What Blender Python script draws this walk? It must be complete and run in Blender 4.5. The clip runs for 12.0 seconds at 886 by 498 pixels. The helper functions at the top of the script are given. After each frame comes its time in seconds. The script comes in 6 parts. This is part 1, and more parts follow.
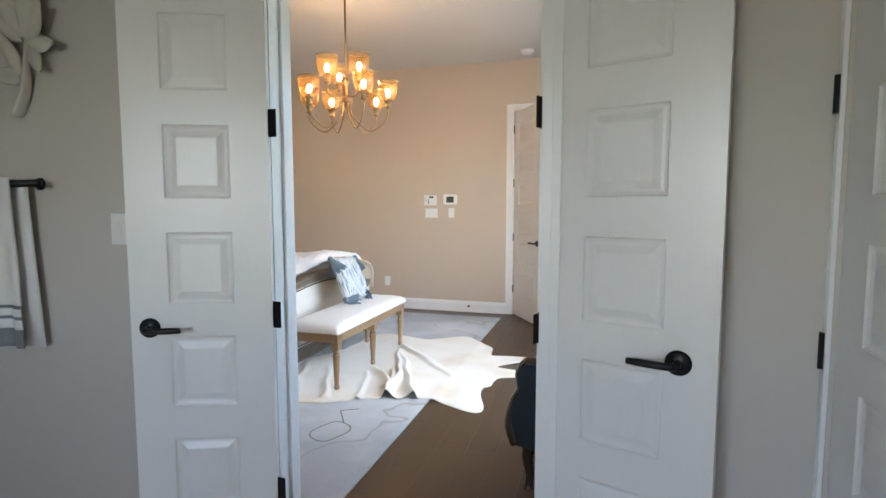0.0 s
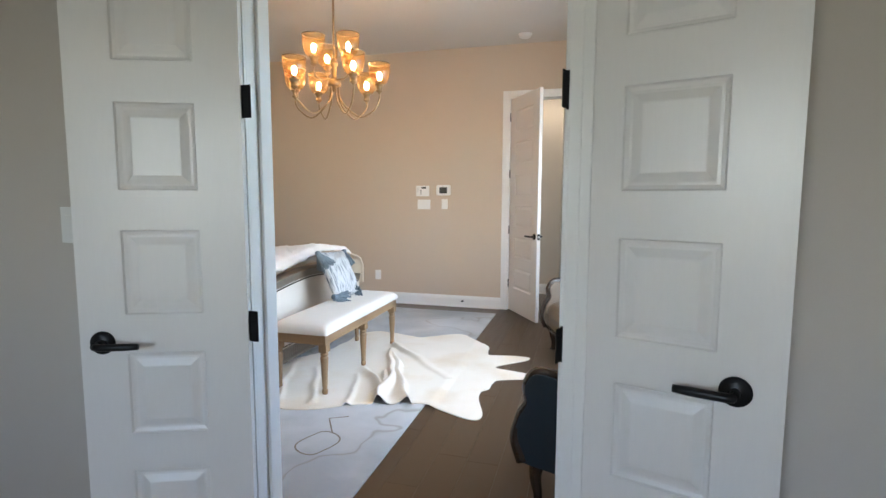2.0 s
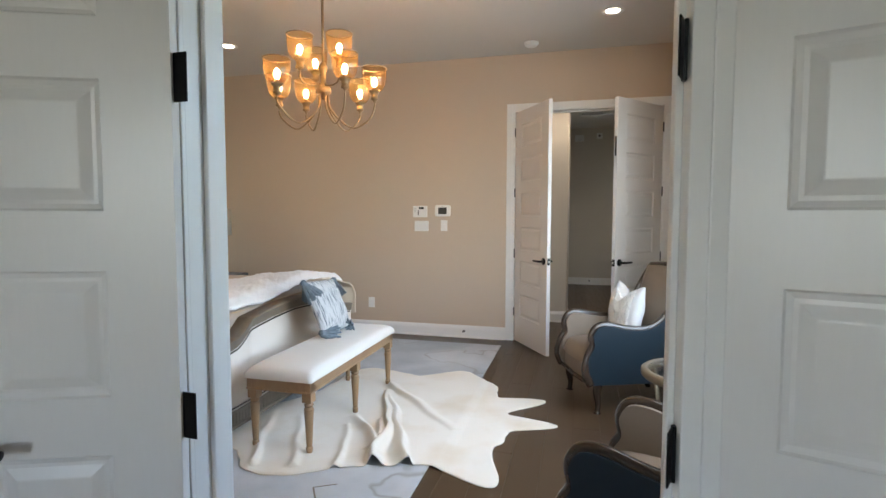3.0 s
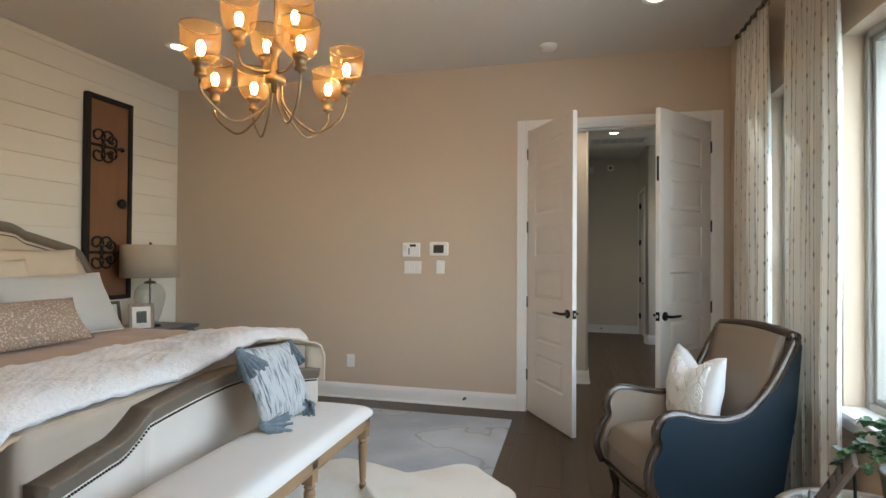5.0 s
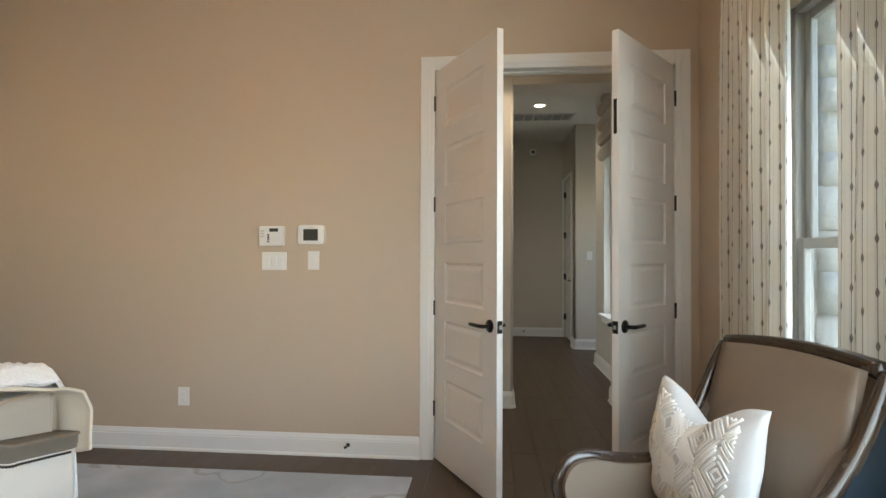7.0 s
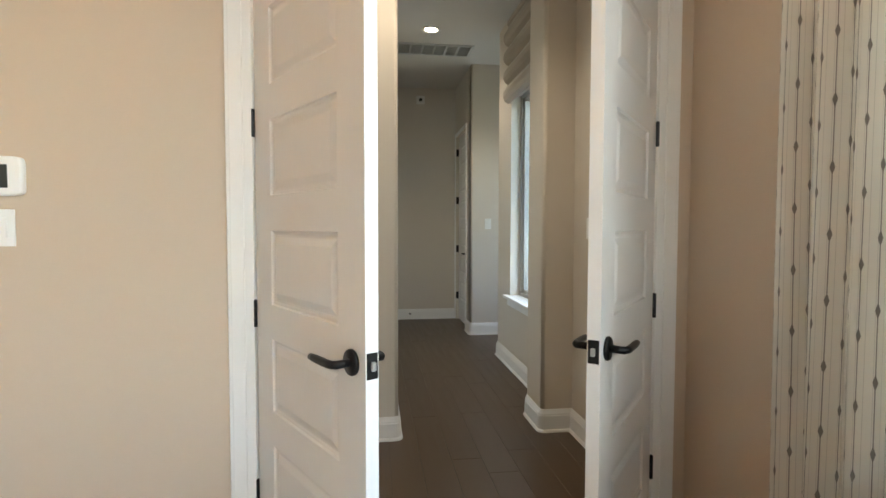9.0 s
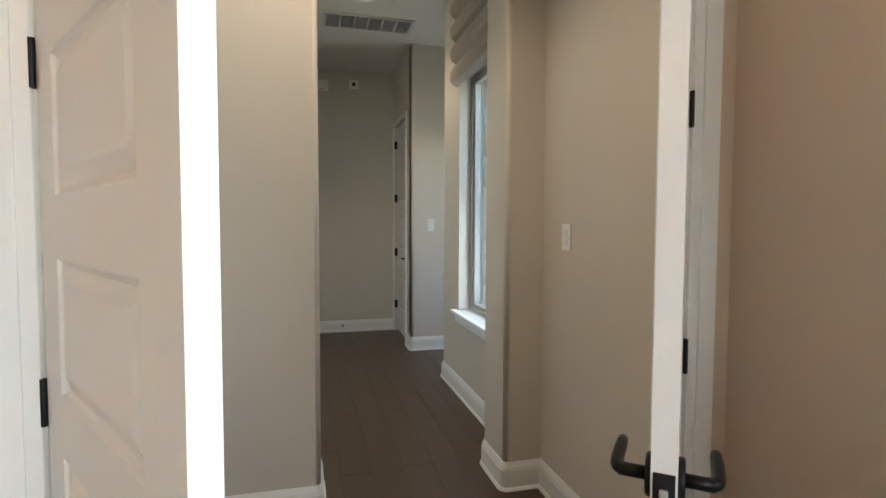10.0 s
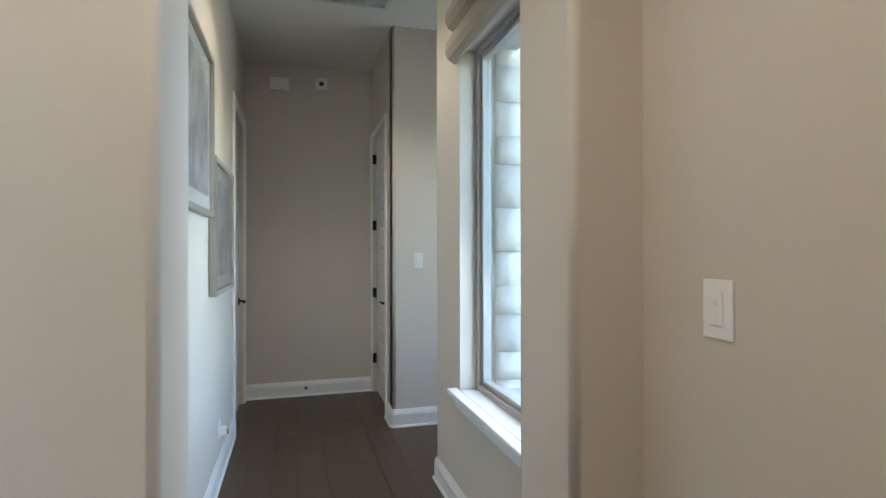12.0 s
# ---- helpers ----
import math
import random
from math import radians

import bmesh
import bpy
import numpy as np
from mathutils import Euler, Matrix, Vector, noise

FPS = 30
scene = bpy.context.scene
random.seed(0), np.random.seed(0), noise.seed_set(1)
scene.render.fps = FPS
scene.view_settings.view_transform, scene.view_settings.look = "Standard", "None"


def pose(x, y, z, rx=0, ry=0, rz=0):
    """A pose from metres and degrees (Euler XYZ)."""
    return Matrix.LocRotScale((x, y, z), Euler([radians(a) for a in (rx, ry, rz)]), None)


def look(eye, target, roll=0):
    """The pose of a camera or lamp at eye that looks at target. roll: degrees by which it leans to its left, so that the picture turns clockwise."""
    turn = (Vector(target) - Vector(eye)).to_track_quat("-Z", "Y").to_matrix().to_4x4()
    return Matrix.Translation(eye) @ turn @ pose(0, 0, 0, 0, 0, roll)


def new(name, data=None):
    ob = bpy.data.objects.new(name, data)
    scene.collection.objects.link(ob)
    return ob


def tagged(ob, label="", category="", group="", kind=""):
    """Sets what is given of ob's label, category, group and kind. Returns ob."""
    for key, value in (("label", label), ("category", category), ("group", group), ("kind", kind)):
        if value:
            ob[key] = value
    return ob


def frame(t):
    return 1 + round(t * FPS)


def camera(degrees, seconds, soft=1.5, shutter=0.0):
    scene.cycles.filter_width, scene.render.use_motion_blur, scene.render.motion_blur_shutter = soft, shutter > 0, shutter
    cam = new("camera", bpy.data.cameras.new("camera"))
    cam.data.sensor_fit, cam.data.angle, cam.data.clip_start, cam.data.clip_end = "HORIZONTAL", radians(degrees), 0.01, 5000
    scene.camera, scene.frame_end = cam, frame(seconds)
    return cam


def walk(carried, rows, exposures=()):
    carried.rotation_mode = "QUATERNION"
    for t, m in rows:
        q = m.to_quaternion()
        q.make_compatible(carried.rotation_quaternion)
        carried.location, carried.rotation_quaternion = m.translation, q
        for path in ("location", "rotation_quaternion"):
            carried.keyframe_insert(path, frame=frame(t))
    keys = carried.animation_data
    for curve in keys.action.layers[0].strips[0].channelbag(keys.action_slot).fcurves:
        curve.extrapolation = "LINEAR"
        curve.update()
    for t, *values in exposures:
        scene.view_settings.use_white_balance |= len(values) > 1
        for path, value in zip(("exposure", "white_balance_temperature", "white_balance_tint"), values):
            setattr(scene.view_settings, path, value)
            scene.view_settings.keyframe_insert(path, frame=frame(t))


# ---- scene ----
cam = camera(81.2, 12.0)
PATH = [
    (0, (0.363, 0.292, 1.327), (-0.209, 2.201, 1.163), 0.0),
    (0.5, (0.357, 0.144, 1.316), (-0.214, 2.048, 1.094), 0.1),
    (1, (0.353, 0.155, 1.316), (-0.209, 2.06, 1.076), 0.2),
    (1.5, (0.321, 0.317, 1.33), (-0.227, 2.224, 1.086), 0.2),
    (2, (0.249, 0.517, 1.339), (-0.282, 2.435, 1.137), 0.2),
    (2.5, (0.124, 0.732, 1.338), (-0.397, 2.657, 1.181), 0.3),
    (3, (0.039, 0.979, 1.343), (-0.465, 2.911, 1.22), 0.1),
    (3.2, (0.013, 1.087, 1.356), (-0.484, 3.021, 1.234), 0.3),
    (4.8, (-0.243, 1.873, 1.355), (-0.725, 3.814, 1.379), 0.4),
    (5, (-0.244, 1.996, 1.352), (-0.728, 3.937, 1.378), 0.4),
    (5.5, (-0.267, 2.295, 1.328), (-0.731, 4.24, 1.358), 0.3),
    (6, (-0.305, 2.625, 1.326), (-0.715, 4.583, 1.354), 0.2),
    (6.5, (-0.309, 2.953, 1.295), (-0.605, 4.931, 1.325), 0.2),
    (7, (-0.28, 3.317, 1.285), (-0.457, 5.309, 1.309), 0.2),
    (7.2, (-0.28, 3.455, 1.265), (-0.409, 5.451, 1.292), 0.2),
    (9, (-0.222, 4.72, 1.255), (0.048, 6.7, 1.168), 0.1),
    (9.5, (-0.186, 5.057, 1.264), (0.208, 7.015, 1.163), 0.1),
    (10, (-0.124, 5.409, 1.306), (0.383, 7.342, 1.207), 0.2),
    (10.5, (-0.028, 5.782, 1.338), (0.517, 7.705, 1.266), -0.2),
    (11, (0.054, 6.102, 1.373), (0.628, 8.018, 1.336), -0.1),
    (11.5, (0.152, 6.413, 1.394), (0.738, 8.326, 1.375), -0.2),
    (12, (0.169, 6.646, 1.366), (0.723, 8.568, 1.37), -0.1),
]
EXPOSURES = [(0, 4.62, 6600, 11), (1.5, 4.6, 6600, 11), (3.2, 4.22, 6800, 11), (5, 4.07, 6900, 9), (7, 4.28, 7100, 8), (9, 4.83, 6850, 6), (10, 4.75, 6700, 7), (11, 5.2, 6550, 7), (12, 4.95, 6100, 8)]
walk(cam, [(t, look(eye, target, roll)) for t, eye, target, roll in PATH], EXPOSURES)

# ---- world, sun and large lights ----
world = bpy.data.worlds.new("sky")
scene.world = world
world.use_nodes = True
wn = world.node_tree
sky = wn.nodes.new("ShaderNodeTexSky")
sky.sky_type = "NISHITA"
sky.sun_disc = False
sky.sun_elevation = radians(48)
sky.sun_rotation = radians(255)
sky.altitude = 200
wn.links.new(sky.outputs["Color"], wn.nodes["Background"].inputs["Color"])
wn.nodes["Background"].inputs["Strength"].default_value = 0.09
sun = bpy.data.lights.new("sun", "SUN")
sun.energy, sun.angle, sun.color = 2.2, radians(3), (1.0, 0.95, 0.88)
sun_ob = new("sun", sun)
# the sun stands over the far side of the house: no direct beam reaches the windows
sun_ob.matrix_world = look((-20, -6, 24), (0, 0, 0))


def window_light(x, y, z, wide, high, aim, watts):
    """Sky light that stands in a window's opening."""
    d = bpy.data.lights.new("window_light", "AREA")
    d.shape, d.size, d.size_y, d.energy, d.color = "RECTANGLE", wide, high, watts, (0.80, 0.91, 1.0)
    d.spread = radians(150)
    o = new("window_light", d)
    o.matrix_world = look((x, y, z), (x + aim[0], y + aim[1], z + aim[2]))
    return o


def ceiling_spot(x, y, z, watts, color=(1.0, 0.86, 0.70)):
    d = bpy.data.lights.new("downlight_beam", "SPOT")
    d.energy, d.spot_size, d.spot_blend, d.shadow_soft_size, d.color = watts, radians(125), 0.6, 0.05, color
    o = new("downlight_beam", d)
    o.location = (x, y, z)
    return o


# sky light entering by the windows
window_light(1.03, 3.62, 1.53, 2.25, 1.60, (-1, 0.70, -0.55), 2.9)
window_light(1.03, 5.345, 1.53, 0.75, 1.60, (-1, 0.1, -0.3), 0.45)
window_light(1.03, 8.74, 1.50, 0.78, 1.60, (-1, 0, -0.35), 0.30)
window_light(-0.60, -1.60, 1.55, 1.00, 1.00, (0, 1, -0.45), 0.5)
# lamp in the passage's added window, there to brighten the jog wall
window_light(2.38, 10.10, 1.50, 0.65, 1.60, (-1, 0, -0.2), 0.15)
# radiant watts of the lit lamps, the added vestibule one among them
BED_SPOT, HALL_SPOT, VEST_FILL, BULB_GLOW = 0.40, 1.4, 2.0, 7.5

# ---- materials ----
def material(name):
    m = bpy.data.materials.new(name)
    m.use_nodes = True
    return m, m.node_tree.nodes, m.node_tree.links, m.node_tree.nodes["Principled BSDF"]


def surface(name, color, rough=0.5, metal=0.0, vary=0.06, scale=6.0, fine=180.0, bump=0.05, depth=0.002,
            stretch=(1, 1, 1), sheen=0.0, coat=0.0, piece=0.0, second=None, edge=(0.45, 0.62), spec=0.5):
    """Colour that wanders at two scales, with fine relief. second: another colour that breaks through in patches."""
    m, n, l, b = material(name)
    co = n.new("ShaderNodeTexCoord")
    mp = n.new("ShaderNodeMapping")
    mp.inputs["Scale"].default_value = stretch
    l.new(co.outputs["Object"], mp.inputs["Vector"])
    big, small = n.new("ShaderNodeTexNoise"), n.new("ShaderNodeTexNoise")
    big.inputs["Scale"].default_value, big.inputs["Detail"].default_value = scale, 4
    small.inputs["Scale"].default_value, small.inputs["Detail"].default_value = fine, 3
    for t in (big, small):
        l.new(mp.outputs["Vector"], t.inputs["Vector"])
    mix = n.new("ShaderNodeMix")
    mix.data_type = "RGBA"
    if second:
        ramp = n.new("ShaderNodeMapRange")
        ramp.inputs["From Min"].default_value, ramp.inputs["From Max"].default_value = edge
        l.new(big.outputs["Fac"], ramp.inputs["Value"])
        l.new(ramp.outputs["Result"], mix.inputs["Factor"])
        lo, hi = color, second
    else:
        l.new(big.outputs["Fac"], mix.inputs["Factor"])
        lo = [max(0, c * (1 - vary)) for c in color]
        hi = [min(1, c * (1 + vary)) for c in color]
    mix.inputs["A"].default_value, mix.inputs["B"].default_value = (*lo, 1), (*hi, 1)
    out = mix.outputs["Result"]
    hsv = n.new("ShaderNodeHueSaturation")
    l.new(out, hsv.inputs["Color"])
    val = n.new("ShaderNodeMapRange")
    val.inputs["To Min"].default_value, val.inputs["To Max"].default_value = 1 - vary, 1 + vary
    l.new(small.outputs["Fac"], val.inputs["Value"])
    last = val.outputs["Result"]
    if piece:
        info = n.new("ShaderNodeObjectInfo")
        pr = n.new("ShaderNodeMapRange")
        pr.inputs["To Min"].default_value, pr.inputs["To Max"].default_value = 1 - piece, 1 + piece
        l.new(info.outputs["Random"], pr.inputs["Value"])
        mul = n.new("ShaderNodeMath")
        mul.operation = "MULTIPLY"
        l.new(last, mul.inputs[0]), l.new(pr.outputs["Result"], mul.inputs[1])
        last = mul.outputs[0]
    l.new(last, hsv.inputs["Value"])
    l.new(hsv.outputs["Color"], b.inputs["Base Color"])
    rr = n.new("ShaderNodeMapRange")
    rr.inputs["To Min"].default_value, rr.inputs["To Max"].default_value = max(0.02, rough - 0.08), min(1, rough + 0.08)
    l.new(big.outputs["Fac"], rr.inputs["Value"])
    l.new(rr.outputs["Result"], b.inputs["Roughness"])
    b.inputs["Metallic"].default_value = metal
    b.inputs["Specular IOR Level"].default_value = spec
    if sheen:
        b.inputs["Sheen Weight"].default_value = sheen
    if coat:
        b.inputs["Coat Weight"].default_value = coat
        b.inputs["Coat Roughness"].default_value = 0.12
    if bump:
        bp = n.new("ShaderNodeBump")
        bp.inputs["Strength"].default_value, bp.inputs["Distance"].default_value = bump, depth
        l.new(small.outputs["Fac"], bp.inputs["Height"])
        l.new(bp.outputs["Normal"], b.inputs["Normal"])
    return m


def glow(name, color, strength):
    m, n, l, b = material(name)
    b.inputs["Base Color"].default_value = (*color, 1)
    b.inputs["Emission Color"].default_value = (*color, 1)
    b.inputs["Emission Strength"].default_value = strength
    return m


def clear_glass(name, tint=(1, 1, 1), gloss=0.08, rough=0.0):
    """Thin glass: lets light straight through, with a weak mirror on top."""
    m, n, l, b = material(name)
    n.remove(b)
    tr, gl, mx = n.new("ShaderNodeBsdfTransparent"), n.new("ShaderNodeBsdfGlossy"), n.new("ShaderNodeMixShader")
    tr.inputs["Color"].default_value = (*tint, 1)
    gl.inputs["Roughness"].default_value = rough
    lw, pw, ad = n.new("ShaderNodeLayerWeight"), n.new("ShaderNodeMath"), n.new("ShaderNodeMath")
    lw.inputs["Blend"].default_value = 0.5
    pw.operation, ad.operation = "POWER", "MULTIPLY_ADD"
    pw.inputs[1].default_value = 4.0
    l.new(lw.outputs["Facing"], pw.inputs[0]), l.new(pw.outputs[0], ad.inputs[0])
    ad.inputs[1].default_value, ad.inputs[2].default_value = 0.6, gloss * 0.5
    l.new(ad.outputs[0], mx.inputs["Fac"])
    l.new(tr.outputs["BSDF"], mx.inputs[1]), l.new(gl.outputs["BSDF"], mx.inputs[2])
    l.new(mx.outputs["Shader"], n["Material Output"].inputs["Surface"])
    return m


TAN_PAINT = surface("tan wall paint", (0.570, 0.458, 0.352), 0.75, vary=0.02, scale=1.5, fine=260, bump=0.10, depth=0.0012)
HALL_PAINT = surface("off-white wall paint", (0.61, 0.55, 0.475), 0.7, vary=0.02, scale=1.5, fine=260, bump=0.10, depth=0.0012)
BATH_PAINT = surface("warm grey wall paint", (0.56, 0.51, 0.46), 0.7, vary=0.02, scale=1.5, fine=260, bump=0.10, depth=0.0012)
CEILING_PAINT = surface("ceiling paint", (0.62, 0.585, 0.54), 0.85, vary=0.02, scale=2, fine=200, bump=0.12, depth=0.0015)
WHITE_TRIM = surface("white semi-gloss trim paint", (0.80, 0.79, 0.77), 0.33, vary=0.015, scale=3, fine=90, bump=0.02, depth=0.001)
DOOR_PAINT = surface("white door paint", (0.74, 0.715, 0.69), 0.32, vary=0.02, scale=3, fine=120, bump=0.05, depth=0.0008, stretch=(1, 1, 0.15))
SHIPLAP_PAINT = surface("cream shiplap paint", (0.74, 0.68, 0.59), 0.45, vary=0.02, scale=3, fine=90, bump=0.05, depth=0.001, piece=0.025)
BLACK_METAL = surface("matte black metal", (0.012, 0.012, 0.013), 0.38, metal=0.6, vary=0.15, bump=0.02)
STEEL = surface("brushed steel", (0.55, 0.54, 0.52), 0.3, metal=0.9, vary=0.05)
FLOOR_WOOD = surface("dark brown wood planks", (0.070, 0.043, 0.024), 0.36, vary=0.14, scale=2.5, fine=55, bump=0.06, depth=0.001,
                     stretch=(9, 0.7, 1), piece=0.06)
JOINT_DARK = surface("dark joint under planks", (0.03, 0.022, 0.016), 0.8)
BATH_TILE = surface("beige floor tile", (0.45, 0.38, 0.31), 0.4, vary=0.06)
WINDOW_FRAME = surface("grey-tan window frame", (0.34, 0.32, 0.29), 0.45, vary=0.03)
WINDOW_GLASS = clear_glass("window glass", (0.96, 0.975, 0.975))
SILL_PAINT = surface("white sill paint", (0.82, 0.82, 0.81), 0.35, vary=0.015, bump=0.01)
STONE = surface("white limestone", (0.47, 0.44, 0.385), 0.9, vary=0.10, scale=7, fine=50, bump=0.5, depth=0.008, piece=0.10)
MORTAR = surface("mortar", (0.42, 0.40, 0.36), 0.95, vary=0.08)

# ---- building helpers ----
def mesh_of(bm, name, mat, smooth=False):
    me = bpy.data.meshes.new(name)
    bm.normal_update()
    if smooth:
        for f in bm.faces:
            f.smooth = True
    bm.to_mesh(me)
    bm.free()
    for m in (mat if isinstance(mat, (list, tuple)) else [mat]):
        me.materials.append(m)
    return me


def part(name, bm, mat, parent=None, label="", smooth=False, at=None):
    """One mesh object, under a thing or a part when parent is given; at: its pose within the parent."""
    ob = new(name, mesh_of(bm, name, mat, smooth) if isinstance(bm, bmesh.types.BMesh) else bm)
    if parent is not None:
        ob.parent = parent
    if at is not None:
        ob.matrix_basis = at
    if label:
        tagged(ob, label)
    return ob


def thing(name, m, label, category, group="", kind=""):
    ob = new(name)
    ob.empty_display_size = 0.1
    ob.matrix_basis = m
    return tagged(ob, label, category, group, kind)


def box(x0, x1, y0, y1, z0, z1, bevel=0.0, seg=2, bm=None):
    own = bm is None or bevel > 0
    b = bmesh.new() if own else bm
    v = [b.verts.new(p) for p in ((x0, y0, z0), (x1, y0, z0), (x1, y1, z0), (x0, y1, z0),
                                  (x0, y0, z1), (x1, y0, z1), (x1, y1, z1), (x0, y1, z1))]
    for q in ((3, 2, 1, 0), (4, 5, 6, 7), (0, 1, 5, 4), (1, 2, 6, 5), (2, 3, 7, 6), (3, 0, 4, 7)):
        b.faces.new([v[i] for i in q])
    if bevel:
        bmesh.ops.bevel(b, geom=b.edges[:], offset=bevel, segments=seg, affect="EDGES", profile=0.6)
    if bm is not None and own:
        return join(bm, b)
    return b


def join(bm, other):
    """Adds another bmesh to bm."""
    me = bpy.data.meshes.new("joining")
    other.to_mesh(me)
    other.free()
    bm.from_mesh(me)
    bpy.data.meshes.remove(me)
    return bm


def lathe(profile, seg=24, m=None):
    """Turns a profile of (radius, height) about z."""
    b = bmesh.new()
    rings = []
    for r, z in profile:
        if r < 1e-5:
            rings.append([b.verts.new((0, 0, z))])
        else:
            rings.append([b.verts.new((r * math.cos(2 * math.pi * i / seg), r * math.sin(2 * math.pi * i / seg), z)) for i in range(seg)])
    for a, c in zip(rings, rings[1:]):
        for i in range(seg):
            j = (i + 1) % seg
            if len(a) == 1 and len(c) > 1:
                b.faces.new((a[0], c[j], c[i]))
            elif len(c) == 1 and len(a) > 1:
                b.faces.new((a[i], a[j], c[0]))
            elif len(a) > 1:
                b.faces.new((a[i], a[j], c[j], c[i]))
    bmesh.ops.recalc_face_normals(b, faces=b.faces[:])
    if m is not None:
        bmesh.ops.transform(b, matrix=m, verts=b.verts[:])
    return b


def sweep(points, radius, seg=8, squash=1.0, up=(0, 0, 1), closed=False):
    """A rod along points; radius: one number, or one for each point. squash: its height over its width."""
    b = bmesh.new()
    pts = [Vector(p) for p in points]
    rings = []
    for i, p in enumerate(pts):
        if closed:
            d = pts[(i + 1) % len(pts)] - pts[i - 1]
        else:
            d = pts[min(i + 1, len(pts) - 1)] - pts[max(i - 1, 0)]
        d.normalize()
        side = d.cross(Vector(up))
        if side.length < 1e-4:
            side = d.cross(Vector((1, 0, 0)))
        side.normalize()
        top = side.cross(d)
        r = radius[i] if isinstance(radius, (list, tuple)) else radius
        rings.append([b.verts.new(p + r * (math.cos(a) * side + squash * math.sin(a) * top)) for a in (2 * math.pi * k / seg for k in range(seg))])
    pairs = list(zip(rings, rings[1:]))
    if closed:
        pairs.append((rings[-1], rings[0]))
    for a, c in pairs:
        for k in range(seg):
            b.faces.new((a[k], a[(k + 1) % seg], c[(k + 1) % seg], c[k]))
    if not closed:
        b.faces.new(rings[0][::-1]), b.faces.new(rings[-1])
    bmesh.ops.recalc_face_normals(b, faces=b.faces[:])
    return b


def curve(points, steps=8):
    """Catmull-Rom through the points."""
    p = [Vector(q) for q in points]
    p = [2 * p[0] - p[1]] + p + [2 * p[-1] - p[-2]]
    out = []
    for i in range(1, len(p) - 2):
        for s in range(steps):
            t = s / steps
            out.append(0.5 * (2 * p[i] + (p[i + 1] - p[i - 1]) * t + (2 * p[i - 1] - 5 * p[i] + 4 * p[i + 1] - p[i + 2]) * t * t
                              + (3 * p[i] - p[i - 1] - 3 * p[i + 1] + p[i + 2]) * t ** 3))
    out.append(p[-2])
    return out


def extrude_outline(outline, thick, bevel=0.0, seg=2):
    """A flat outline of (x, y) made thick from z 0 up."""
    b = bmesh.new()
    lo = [b.verts.new((x, y, 0)) for x, y in outline]
    f = b.faces.new(lo)
    r = bmesh.ops.extrude_face_region(b, geom=[f])
    bmesh.ops.translate(b, vec=(0, 0, thick), verts=[v for v in r["geom"] if isinstance(v, bmesh.types.BMVert)])
    bmesh.ops.recalc_face_normals(b, faces=b.faces[:])
    if bevel:
        bmesh.ops.bevel(b, geom=[e for e in b.edges if len(e.link_faces) == 2 and e.calc_face_angle(0) > 0.6 and abs(e.verts[0].co.z - e.verts[1].co.z) < 1e-5],
                        offset=bevel, segments=seg, affect="EDGES", profile=0.6)
    return b


def pierced(u_range, z_range, d0, d1, holes, along):
    """A wall from depth d0 to d1 with holes (u0, u1, z0, z1) through it. along: 'x' or 'y', the way that u runs."""
    us = sorted({*u_range, *(v for h in holes for v in h[:2])})
    zs = sorted({*z_range, *(v for h in holes for v in h[2:])})
    solid = lambda i, j: (0 <= i < len(us) - 1 and 0 <= j < len(zs) - 1 and
                          not any(h[0] < (us[i] + us[i + 1]) / 2 < h[1] and h[2] < (zs[j] + zs[j + 1]) / 2 < h[3] for h in holes))
    b = bmesh.new()
    place = (lambda u, d, z: (u, d, z)) if along == "x" else (lambda u, d, z: (d, u, z))
    cache = {}

    def vert(u, d, z):
        k = (round(u, 4), round(d, 4), round(z, 4))
        if k not in cache:
            cache[k] = b.verts.new(place(u, d, z))
        return cache[k]
    for i in range(len(us) - 1):
        for j in range(len(zs) - 1):
            if not solid(i, j):
                continue
            a, c, e, g = us[i], us[i + 1], zs[j], zs[j + 1]
            for d in (d0, d1):
                b.faces.new((vert(a, d, e), vert(c, d, e), vert(c, d, g), vert(a, d, g)))
            for di, dj, p, q in ((-1, 0, (a, e), (a, g)), (1, 0, (c, e), (c, g)), (0, -1, (a, e), (c, e)), (0, 1, (a, g), (c, g))):
                if not solid(i + di, j + dj):
                    b.faces.new((vert(p[0], d0, p[1]), vert(q[0], d0, q[1]), vert(q[0], d1, q[1]), vert(p[0], d1, p[1])))
    bmesh.ops.recalc_face_normals(b, faces=b.faces[:])
    return b


def structure(name, bm, mat, label="", category="", smooth=False):
    return tagged(part(name, bm, mat, None, "", smooth), label, category, "", "structure")


# ---- the plan ----
CEIL, HALL_CEIL = 3.06, 3.10
Y_BATH, Y_BED = 1.85, 1.955          # wall between bathroom and bedroom
Y_BACK, Y_VEST = 6.571, 6.69        # wall between bedroom and vestibule
Y_STUB, Y_HALL = 7.725, 8.03        # thick opening from vestibule into the hall
X_WEST, X_EAST = -4.26, 0.99
X_OUT = 1.16                        # outer face of the east frame wall
Y_FAR = 11.682
BATH_DOOR = (-0.712, 0.20, 2.455)
BED_DOOR = (-0.625, 0.848, 2.455)
BED_WINDOWS = ((2.45, 4.80), (4.92, 5.77))
HALL_WINDOW = (8.30, 9.18)
SILL, HALL_SILL, HEAD = 0.66, 0.642, 2.40

